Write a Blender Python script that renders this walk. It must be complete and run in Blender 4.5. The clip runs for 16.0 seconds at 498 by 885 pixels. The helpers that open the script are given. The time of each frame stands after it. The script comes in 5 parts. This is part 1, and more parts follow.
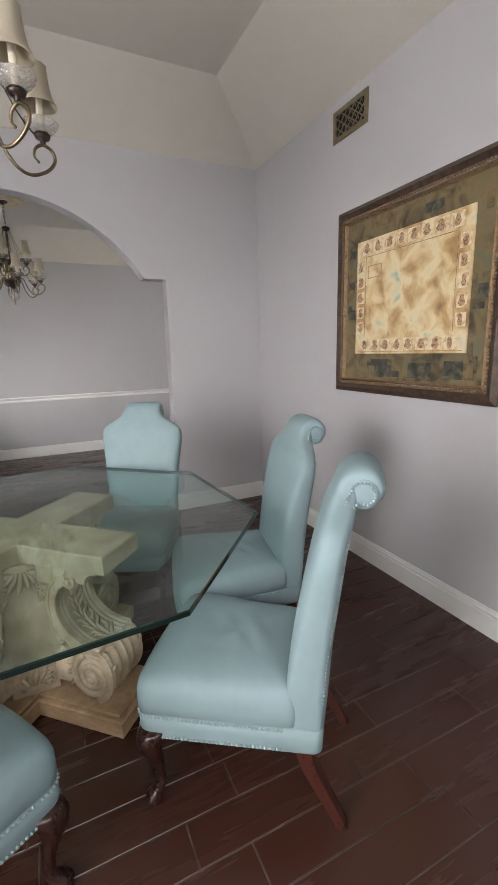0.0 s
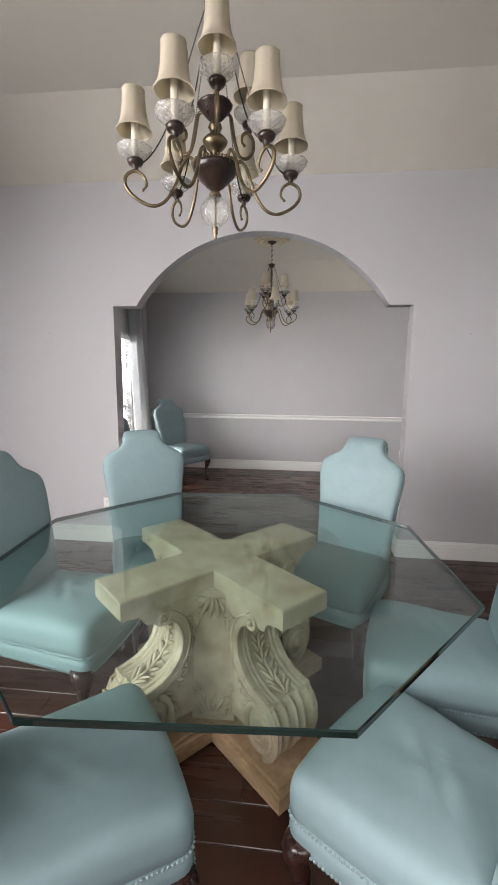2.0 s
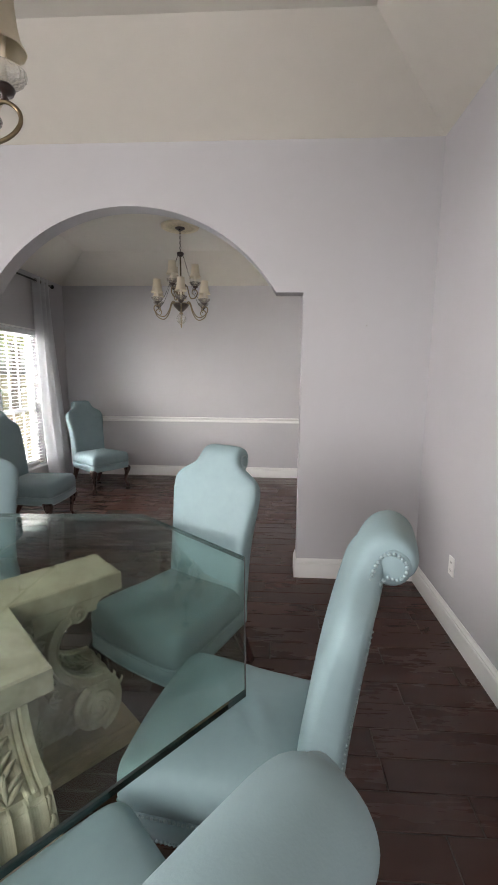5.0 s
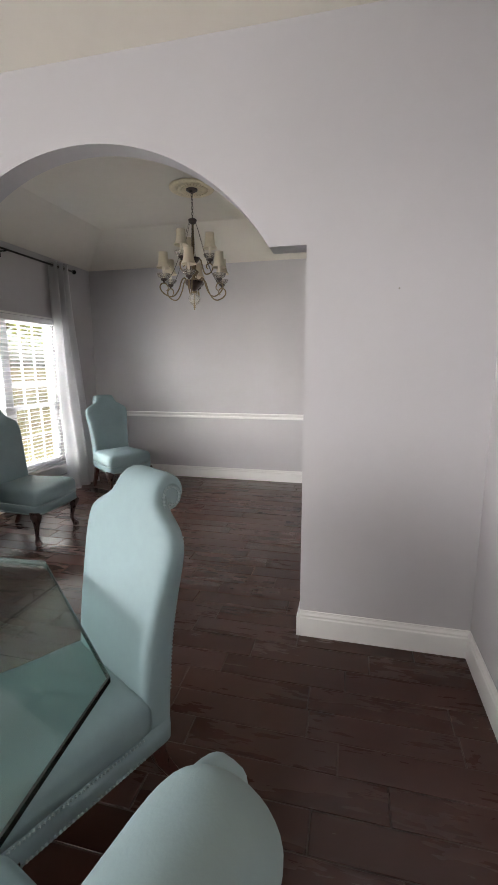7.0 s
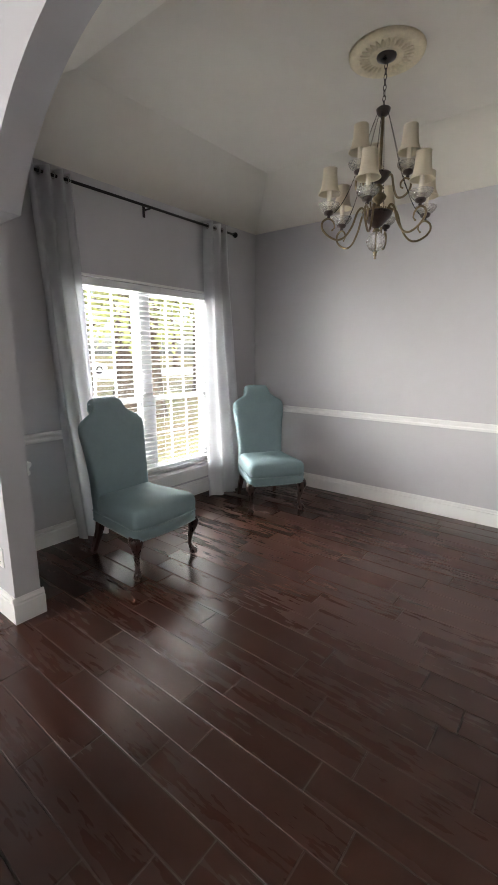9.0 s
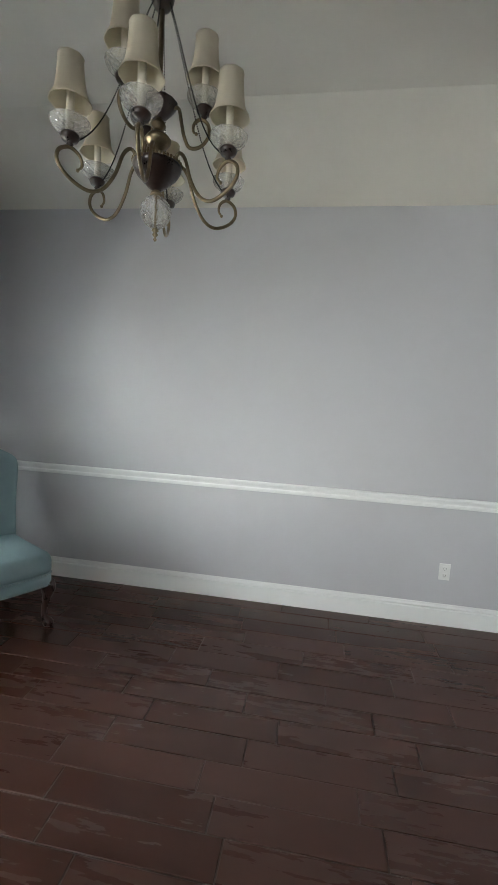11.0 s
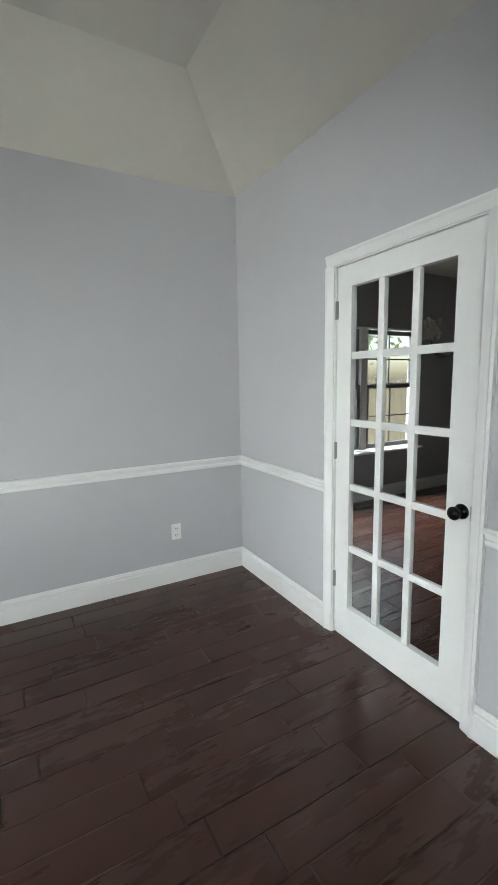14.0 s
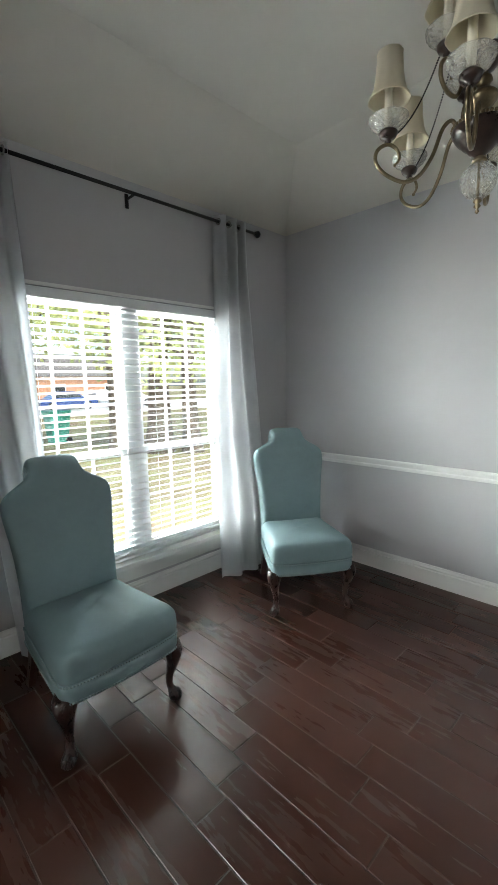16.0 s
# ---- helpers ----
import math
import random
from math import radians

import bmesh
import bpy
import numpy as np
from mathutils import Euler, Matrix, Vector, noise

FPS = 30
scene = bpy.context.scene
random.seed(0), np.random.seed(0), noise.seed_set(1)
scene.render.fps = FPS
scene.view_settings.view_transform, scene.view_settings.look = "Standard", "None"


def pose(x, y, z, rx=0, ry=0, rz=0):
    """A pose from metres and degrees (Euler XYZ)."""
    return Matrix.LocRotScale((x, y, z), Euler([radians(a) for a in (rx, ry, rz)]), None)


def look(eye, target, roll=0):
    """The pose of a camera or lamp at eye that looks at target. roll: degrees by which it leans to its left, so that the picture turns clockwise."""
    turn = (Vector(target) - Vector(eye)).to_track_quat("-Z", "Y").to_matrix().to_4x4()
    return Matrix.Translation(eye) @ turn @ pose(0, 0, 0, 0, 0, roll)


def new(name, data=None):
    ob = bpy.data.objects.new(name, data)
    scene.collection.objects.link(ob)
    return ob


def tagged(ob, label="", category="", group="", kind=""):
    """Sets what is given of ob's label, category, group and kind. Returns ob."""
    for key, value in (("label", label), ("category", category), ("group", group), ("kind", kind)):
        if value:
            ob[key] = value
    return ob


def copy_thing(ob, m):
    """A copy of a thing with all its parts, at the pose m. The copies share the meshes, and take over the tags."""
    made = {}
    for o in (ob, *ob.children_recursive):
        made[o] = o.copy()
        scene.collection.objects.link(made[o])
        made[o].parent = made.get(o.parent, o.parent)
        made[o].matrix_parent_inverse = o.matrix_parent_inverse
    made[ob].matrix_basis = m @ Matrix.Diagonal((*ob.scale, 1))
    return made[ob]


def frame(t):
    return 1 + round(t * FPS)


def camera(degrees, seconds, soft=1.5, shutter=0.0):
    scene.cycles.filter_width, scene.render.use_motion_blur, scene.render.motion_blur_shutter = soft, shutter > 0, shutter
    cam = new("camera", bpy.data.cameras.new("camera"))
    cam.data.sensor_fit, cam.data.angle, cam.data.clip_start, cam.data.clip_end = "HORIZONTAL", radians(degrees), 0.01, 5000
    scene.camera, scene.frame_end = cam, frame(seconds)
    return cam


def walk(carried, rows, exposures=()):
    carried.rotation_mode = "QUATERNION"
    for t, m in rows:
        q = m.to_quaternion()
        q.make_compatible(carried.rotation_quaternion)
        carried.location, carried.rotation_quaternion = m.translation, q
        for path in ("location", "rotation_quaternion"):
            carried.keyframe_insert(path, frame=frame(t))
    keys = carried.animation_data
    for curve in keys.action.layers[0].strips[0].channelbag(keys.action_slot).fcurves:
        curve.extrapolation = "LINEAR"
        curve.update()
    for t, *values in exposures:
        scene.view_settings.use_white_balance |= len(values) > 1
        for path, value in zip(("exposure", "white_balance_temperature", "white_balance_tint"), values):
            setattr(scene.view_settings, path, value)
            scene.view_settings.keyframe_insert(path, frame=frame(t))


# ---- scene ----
cam = camera(60.3, 16.0)
PATH = [
    (0, (0.116, -3.802, 1.477), (0.953, -2.035, 1.056), -1.5),
    (0.5, (0.099, -3.751, 1.474), (0.526, -1.85, 1.023), -2.9),
    (1, (0.178, -3.672, 1.514), (0.205, -1.716, 1.097), -1.0),
    (1.5, (0.253, -3.615, 1.541), (0.163, -1.647, 1.196), 0.2),
    (2, (0.257, -3.601, 1.542), (0.053, -1.637, 1.223), 0.6),
    (2.5, (0.266, -3.583, 1.547), (0.021, -1.623, 1.234), 0.3),
    (3, (0.306, -3.566, 1.54), (0.076, -1.605, 1.224), 0.1),
    (3.5, (0.418, -3.446, 1.509), (0.31, -1.481, 1.151), 0.5),
    (4, (0.553, -3.267, 1.542), (0.546, -1.297, 1.198), 0.5),
    (4.2, (0.606, -3.22, 1.551), (0.604, -1.245, 1.233), 0.6),
    (5.2, (1.04, -3.06, 1.515), (0.9, -1.09, 1.205), 0.3),
    (6.3, (1.184, -2.674, 1.517), (0.965, -0.714, 1.184), -1.1),
    (6.5, (1.283, -2.583, 1.533), (0.994, -0.633, 1.194), 0.9),
    (7, (1.408, -2.225, 1.507), (0.952, -0.31, 1.155), -0.2),
    (7.5, (1.48, -1.84, 1.504), (0.724, -0.025, 1.137), -1.3),
    (8, (1.454, -1.506, 1.51), (0.305, 0.082, 1.113), 0.2),
    (8.2, (1.393, -1.376, 1.474), (0.176, 0.153, 1.05), -0.0),
    (10.3, (0.613, -0.112, 1.49), (-0.544, 1.488, 1.171), 1.2),
    (10.5, (0.583, -0.004, 1.484), (-0.412, 1.707, 1.196), 2.1),
    (11, (0.563, 0.198, 1.496), (0.263, 2.164, 1.282), 3.3),
    (11.5, (0.517, 0.277, 1.461), (1.166, 2.16, 1.283), 2.2),
    (12, (0.522, 0.261, 1.471), (1.631, 1.913, 1.272), 2.0),
    (12.5, (0.531, 0.246, 1.467), (1.791, 1.784, 1.252), 1.8),
    (13, (0.54, 0.237, 1.466), (1.862, 1.72, 1.239), 1.5),
    (13.5, (0.535, 0.252, 1.469), (1.809, 1.77, 1.202), 0.8),
    (14, (0.505, 0.304, 1.456), (1.473, 2.032, 1.176), -1.0),
    (14.5, (0.503, 0.38, 1.451), (0.925, 2.315, 1.174), -0.1),
    (15, (0.496, 0.416, 1.461), (0.268, 2.382, 1.173), 1.1),
    (15.5, (0.437, 0.377, 1.495), (-0.5, 2.117, 1.187), -0.0),
    (16, (0.462, 0.157, 1.499), (-0.941, 1.555, 1.224), -1.0),
]
EXPOSURES = [(0, 1.1, 6900, 14), (1, 1.25, 6900, 14), (2.5, 1.38, 6900, 14), (7, 1.45, 7000, 14), (8, 1.7, 7000, 14), (10.4, 1.6, 6600, 6), (11.2, 1.35, 6450, 4), (14.3, 1.25, 6400, 3), (15.0, 1.4, 6450, 3), (15.5, 1.7, 6500, 3), (16, 1.65, 6500, 2)]
walk(cam, [(t, look(e, g, r)) for t, e, g, r in PATH], EXPOSURES)

# ---- light ----
world = bpy.data.worlds.new("world")
scene.world = world
world.use_nodes = True
wn = world.node_tree.nodes
sky = wn.new("ShaderNodeTexSky")
sky.sky_type, sky.sun_disc = "NISHITA", False
sky.sun_elevation, sky.sun_rotation, sky.air_density, sky.dust_density = radians(52), radians(100), 1.0, 3.0
world.node_tree.links.new(sky.outputs[0], wn["Background"].inputs[0])
wn["Background"].inputs[1].default_value = 0.14
sun = new("sun", bpy.data.lights.new("sun", "SUN"))
sun.data.energy, sun.data.angle, sun.data.color = 1.2, radians(12), (1.0, 0.96, 0.9)
sun.matrix_world = look((30, -6, 40), (0, 0, 0))


def window_light(name, eye, target, w, h, watts, colour):
    ob = new(name, bpy.data.lights.new(name, "AREA"))
    ob.data.shape, ob.data.size, ob.data.size_y, ob.data.energy, ob.data.color = "RECTANGLE", w, h, watts, colour
    ob.matrix_world = look(eye, target)
    return ob


# added area lamps: sky and lawn daylight at two west windows and garden window
window_light("sky_light_front", (-5.9, -2.6, 2.3), (-2.06, 1.6, 1.15), 4.5, 3.2, 95, (0.95, 0.98, 1.0)).data.spread = radians(60)
window_light("sky_light_high", (-9.4, 0.8, 4.35), (-1.5, 1.4, 1.25), 14.0, 1.4, 600, (0.95, 0.98, 1.0)).data.spread = radians(70)
window_light("sky_light_west", (-8.5, 1.25, 1.9), (-2.06, 1.65, 1.25), 2.2, 3.0, 62, (0.95, 0.98, 1.0)).data.spread = radians(70)
# added lamps hidden below the sill line, in place of lawn bounce
window_light("lawn_bounce_light", (-2.75, 1.6, -0.3), (-2.3, 1.6, 1.6), 4.0, 0.85, 1150, (1.0, 0.99, 0.95))
window_light("lawn_light", (-6.2, -0.4, -0.05), (-3.6, 0.9, 1.5), 3.0, 1.6, 380, (1.0, 0.99, 0.95))
window_light("sky_light_dining", (-2.83, -3.0, 1.6), (0.9, -0.9, 0.1), 3.3, 1.9, 102, (0.97, 0.98, 1.0)).data.spread = radians(140)
# added fill lamp in a made-up south opening, to brighten chairs and floor
window_light("sky_light_rear", (-0.4, -5.28, 1.7), (-0.2, -1.5, -0.6), 2.8, 1.9, 19, (0.97, 0.98, 1.0)).data.spread = radians(110)
window_light("sky_light_garden", (4.3, 5.6, 3.4), (4.3, 3.0, 0.6), 2.0, 1.6, 430, (0.95, 0.98, 1.0))

# ---- materials ----


def mat(name, col, rough=0.6, metal=0.0, vary=0.08, scale=8.0, bump=0.0, bscale=60.0, stretch=(1, 1, 1), rand=0.0, spec=0.5, two=None, coat=0.0):
    m = bpy.data.materials.new(name)
    m.use_nodes = True
    nt = m.node_tree
    b = nt.nodes["Principled BSDF"]
    L = nt.links.new
    tc = nt.nodes.new("ShaderNodeTexCoord")
    mp = nt.nodes.new("ShaderNodeMapping")
    mp.inputs["Scale"].default_value = stretch
    L(tc.outputs["Object"], mp.inputs[0])
    src = mp.outputs[0]
    oi = nt.nodes.new("ShaderNodeObjectInfo")
    if rand:
        add = nt.nodes.new("ShaderNodeVectorMath")
        add.operation = "MULTIPLY_ADD"
        L(oi.outputs["Random"], add.inputs[0])
        add.inputs[1].default_value = (37, 53, 11)
        L(src, add.inputs[2])
        src = add.outputs[0]
    n1 = nt.nodes.new("ShaderNodeTexNoise")
    n1.inputs["Scale"].default_value, n1.inputs["Detail"].default_value = scale, 5
    n2 = nt.nodes.new("ShaderNodeTexNoise")
    n2.inputs["Scale"].default_value, n2.inputs["Detail"].default_value = scale * 7, 3
    L(src, n1.inputs["Vector"])
    L(src, n2.inputs["Vector"])
    mix = nt.nodes.new("ShaderNodeMath")
    mix.operation = "MULTIPLY_ADD"
    mix.inputs[1].default_value = 0.4
    L(n2.outputs[0], mix.inputs[0])
    L(n1.outputs[0], mix.inputs[2])
    fac = mix.outputs[0]
    if rand:
        ad = nt.nodes.new("ShaderNodeMath")
        ad.operation = "MULTIPLY_ADD"
        ad.inputs[1].default_value = rand
        L(oi.outputs["Random"], ad.inputs[0])
        L(fac, ad.inputs[2])
        fac = ad.outputs[0]
    ramp = nt.nodes.new("ShaderNodeValToRGB")
    lo = [max(0, c * (1 - vary)) for c in col] if two is None else two
    hi = [min(1, c * (1 + vary)) for c in col]
    ramp.color_ramp.elements[0].position, ramp.color_ramp.elements[1].position = 0.45, 0.95 + 0.5 * rand
    ramp.color_ramp.elements[0].color, ramp.color_ramp.elements[1].color = (*lo, 1), (*hi, 1)
    L(fac, ramp.inputs[0])
    L(ramp.outputs[0], b.inputs["Base Color"])
    rr = nt.nodes.new("ShaderNodeMapRange")
    rr.inputs["From Min"].default_value, rr.inputs["From Max"].default_value = 0.4, 1.0
    rr.inputs["To Min"].default_value, rr.inputs["To Max"].default_value = max(0.02, rough * 0.82), min(1, rough * 1.2)
    L(fac, rr.inputs[0])
    L(rr.outputs[0], b.inputs["Roughness"])
    b.inputs["Metallic"].default_value = metal
    b.inputs["Specular IOR Level"].default_value = spec
    b.inputs["Coat Weight"].default_value = coat
    if bump:
        n3 = nt.nodes.new("ShaderNodeTexNoise")
        n3.inputs["Scale"].default_value, n3.inputs["Detail"].default_value = bscale, 4
        L(src, n3.inputs["Vector"])
        bp = nt.nodes.new("ShaderNodeBump")
        bp.inputs["Strength"].default_value, bp.inputs["Distance"].default_value = bump, 0.004
        L(n3.outputs[0], bp.inputs["Height"])
        L(bp.outputs[0], b.inputs["Normal"])
    return m


def glass_mat(name, col, rough=0.0, alpha_mix=0.0):
    m = bpy.data.materials.new(name)
    m.use_nodes = True
    nt = m.node_tree
    b = nt.nodes["Principled BSDF"]
    b.inputs["Base Color"].default_value = (*col, 1)
    b.inputs["Roughness"].default_value = rough
    b.inputs["IOR"].default_value = 1.45
    b.inputs["Transmission Weight"].default_value = 1.0
    if alpha_mix:
        t = nt.nodes.new("ShaderNodeBsdfTransparent")
        t.inputs[0].default_value = (*col, 1)
        mx = nt.nodes.new("ShaderNodeMixShader")
        mx.inputs[0].default_value = alpha_mix
        nt.links.new(b.outputs[0], mx.inputs[1])
        nt.links.new(t.outputs[0], mx.inputs[2])
        nt.links.new(mx.outputs[0], nt.nodes["Material Output"].inputs[0])
    return m


def pane_mat(name, tint, gloss=0.03):
    # thin flat glass: clear through, mirror-like at a glance
    m = bpy.data.materials.new(name)
    m.use_nodes = True
    nt = m.node_tree
    t = nt.nodes.new("ShaderNodeBsdfTransparent")
    t.inputs[0].default_value = (*tint, 1)
    g = nt.nodes.new("ShaderNodeBsdfGlossy")
    g.inputs["Roughness"].default_value = 0.01
    lw = nt.nodes.new("ShaderNodeLayerWeight")
    pw = nt.nodes.new("ShaderNodeMath")
    pw.operation = "POWER"
    pw.inputs[1].default_value = 4.0
    fr = nt.nodes.new("ShaderNodeMath")
    fr.operation = "MULTIPLY_ADD"
    fr.inputs[1].default_value, fr.inputs[2].default_value = 0.9, gloss
    nt.links.new(lw.outputs["Facing"], pw.inputs[0])
    nt.links.new(pw.outputs[0], fr.inputs[0])
    mx = nt.nodes.new("ShaderNodeMixShader")
    nt.links.new(fr.outputs[0], mx.inputs[0])
    nt.links.new(t.outputs[0], mx.inputs[1])
    nt.links.new(g.outputs[0], mx.inputs[2])
    nt.links.new(mx.outputs[0], nt.nodes["Material Output"].inputs[0])
    return m


M_WALL = mat("wall_paint_lilac_grey", (0.485, 0.48, 0.50), 0.75, vary=0.03, scale=1.5, bump=0.06, bscale=220)
# walls behind the glazed door: grey at about half the value of M_WALL
M_WALLC = mat("back_room_wall_grey", (0.23, 0.23, 0.245), 0.7, vary=0.05, scale=1.5, bump=0.1, bscale=220)
M_CEIL = mat("ceiling_paint", (0.62, 0.592, 0.535), 0.85, vary=0.04, scale=1.2, bump=0.15, bscale=160)
M_TRIM = mat("white_trim_paint", (0.78, 0.78, 0.77), 0.35, vary=0.02, scale=3, bump=0.05, bscale=90)
M_PLANK = mat("dark_plank_tile", (0.052, 0.0200, 0.0136), 0.25, vary=0.05, scale=1.6, bump=0.06, bscale=12, stretch=(0.5, 5, 1), rand=0.3, two=(0.047, 0.0182, 0.0125), spec=0.45)
# dusty joints; glints of the plank bevels are put into the paler colour
M_GROUT = mat("dusty_grout_glint", (0.105, 0.078, 0.066), 0.7, vary=0.5, scale=2.5, bump=0.2, two=(0.026, 0.017, 0.014))
M_LEATHER = mat("pale_aqua_leather", (0.225, 0.318, 0.340), 0.62, vary=0.07, scale=5, bump=0.07, bscale=300, spec=0.35)
M_NAIL = mat("aqua_nailhead", (0.27, 0.36, 0.38), 0.42, metal=0.0, vary=0.15, scale=200)
M_LEG = mat("dark_mahogany", (0.030, 0.012, 0.009), 0.28, vary=0.4, scale=12, bump=0.1, bscale=80, stretch=(4, 4, 1))
M_LEGR = mat("red_mahogany", (0.055, 0.015, 0.010), 0.3, vary=0.3, scale=10, bump=0.1, bscale=80, stretch=(5, 5, 1))
M_STONE = mat("aged_ivory_stone", (0.55, 0.475, 0.355), 0.6, vary=0.12, scale=9, bump=0.4, bscale=45, two=(0.32, 0.255, 0.17))
M_STONEB = mat("tan_washed_wood_base", (0.50, 0.36, 0.22), 0.55, vary=0.2, scale=5, bump=0.3, bscale=30, stretch=(1, 1, 3), two=(0.26, 0.165, 0.09))
M_BRASS = mat("antique_brass", (0.21, 0.165, 0.105), 0.36, metal=1.0, vary=0.35, scale=25)
M_BRONZE = mat("dark_bronze_wood", (0.027, 0.0145, 0.011), 0.30, vary=0.5, scale=30, bump=0.15, bscale=70)
M_CRYSTAL = glass_mat("cut_crystal", (0.97, 0.965, 0.95), 0.12, 0.45)
M_CRYSTAL.node_tree.nodes["Principled BSDF"].inputs["Transmission Weight"].default_value = 0.78
M_SHADE = mat("cream_fabric_shade", (0.66, 0.60, 0.49), 0.9, vary=0.06, scale=14, bump=0.2, bscale=260)
sn = M_SHADE.node_tree
st = sn.nodes.new("ShaderNodeBsdfTranslucent")
st.inputs[0].default_value = (0.70, 0.64, 0.50, 1)
sm = sn.nodes.new("ShaderNodeMixShader")
sm.inputs[0].default_value = 0.4
sn.links.new(sn.nodes["Principled BSDF"].outputs[0], sm.inputs[1])
sn.links.new(st.outputs[0], sm.inputs[2])
sn.links.new(sm.outputs[0], sn.nodes["Material Output"].inputs[0])
M_CANDLE = mat("cream_candle_sleeve", (0.68, 0.63, 0.52), 0.5, vary=0.05)
M_MEDAL = mat("ivory_plaster_medallion", (0.66, 0.59, 0.43), 0.8, vary=0.12, scale=30, bump=0.3, bscale=60)
M_CURTAIN = mat("pale_grey_curtain", (0.72, 0.73, 0.75), 0.85, vary=0.05, scale=10, bump=0.2, bscale=300, stretch=(1, 1, 0.3))
cn = M_CURTAIN.node_tree
tl = cn.nodes.new("ShaderNodeBsdfTranslucent")
tl.inputs[0].default_value = (0.72, 0.73, 0.75, 1)
cm = cn.nodes.new("ShaderNodeMixShader")
cm.inputs[0].default_value = 0.3
cn.links.new(cn.nodes["Principled BSDF"].outputs[0], cm.inputs[1])
cn.links.new(tl.outputs[0], cm.inputs[2])
cn.links.new(cm.outputs[0], cn.nodes["Material Output"].inputs[0])
M_ROD = mat("black_iron_rod", (0.018, 0.017, 0.018), 0.4, metal=0.6, vary=0.2)
M_BLIND = mat("white_blind_slat", (0.80, 0.81, 0.82), 0.45, vary=0.02)
M_VINYL = mat("white_window_vinyl", (0.75, 0.77, 0.79), 0.4, vary=0.03)
M_PANE = pane_mat("clear_window_pane", (0.97, 0.985, 0.98))
M_KNOB = mat("oil_rubbed_black", (0.012, 0.011, 0.011), 0.25, metal=0.7, vary=0.2)
M_STEEL = mat("brushed_nickel", (0.45, 0.44, 0.42), 0.35, metal=1.0, vary=0.1)
M_HINGE = mat("dull_nickel_hinge", (0.30, 0.29, 0.27), 0.4, metal=0.8, vary=0.15)
M_PLATE = mat("white_plastic_plate", (0.78, 0.78, 0.76), 0.35, vary=0.02)
M_SLOT = mat("dark_slot", (0.03, 0.03, 0.03), 0.6)
M_PFRAME = mat("carved_dark_frame", (0.055, 0.032, 0.020), 0.35, vary=0.6, scale=30, bump=0.8, bscale=90)
M_PGILT = mat("gilt_rope", (0.30, 0.205, 0.12), 0.45, metal=0.5, vary=0.4, scale=60, bump=0.3)
M_VENT = mat("tarnished_brass_vent", (0.22, 0.185, 0.115), 0.45, metal=0.5, vary=0.2, scale=20)
M_BLACK = mat("vent_duct_shade", (0.012, 0.012, 0.012), 0.9)

# ---- helpers for meshes ----


def part(name, bm, material, parent=None, label="", smooth=False):
    me = bpy.data.meshes.new(name)
    bm.normal_update()
    bm.to_mesh(me)
    bm.free()
    if smooth:
        me.shade_smooth()
    ob = new(name, me)
    me.materials.append(material)
    ob.parent = parent
    if label:
        ob["label"] = label
    return ob


def thing(name, label, category, group="", m=None):
    ob = new(name)
    ob.empty_display_size = 0.1
    if m is not None:
        ob.matrix_world = m
    return tagged(ob, label, category, group)


def setting(name, bm, material, smooth=False, label="", category=""):
    ob = part(name, bm, material, None, "", smooth)
    return tagged(ob, label, category, kind="structure")


def add_box(bm, x0, x1, y0, y1, z0, z1, bev=0.0, m=None):
    r = bmesh.ops.create_cube(bm, size=1)
    for v in r["verts"]:
        v.co = Vector(((x0 + x1) / 2 + v.co.x * (x1 - x0), (y0 + y1) / 2 + v.co.y * (y1 - y0), (z0 + z1) / 2 + v.co.z * (z1 - z0)))
    vs = r["verts"]
    if bev:
        es = list({e for v in vs for e in v.link_edges})
        o = bmesh.ops.bevel(bm, geom=es, offset=bev, segments=2, affect="EDGES", profile=0.6)
        vs = o["verts"] + [v for v in vs if v.is_valid]
        vs = list(set(vs))
    if m is not None:
        bmesh.ops.transform(bm, matrix=m, verts=vs)
    return vs


def box(x0, x1, y0, y1, z0, z1, bev=0.0):
    bm = bmesh.new()
    add_box(bm, x0, x1, y0, y1, z0, z1, bev)
    return bm


def loft(bm, rings, cap=True, closed=False):
    """Join rings of equal count into a skin."""
    vr = [[bm.verts.new(p) for p in r] for r in rings]
    n = len(vr[0])
    pairs = list(zip(vr, vr[1:])) + ([(vr[-1], vr[0])] if closed else [])
    for a, b in pairs:
        for i in range(n):
            bm.faces.new((a[i], a[(i + 1) % n], b[(i + 1) % n], b[i]))
    if cap and not closed:
        bm.faces.new(list(reversed(vr[0])))
        bm.faces.new(vr[-1])
    return vr


def lathe(bm, profile, seg=24, centre=(0, 0, 0), flute=0.0, nf=12):
    rings = []
    for r, z in profile:
        ring = []
        for i in range(seg):
            a = 2 * math.pi * i / seg
            q = max(r, 0.0004) * (1 + flute * math.cos(nf * a))
            ring.append((centre[0] + q * math.cos(a), centre[1] + q * math.sin(a), centre[2] + z))
        rings.append(ring)
    return [v for r in loft(bm, rings) for v in r]


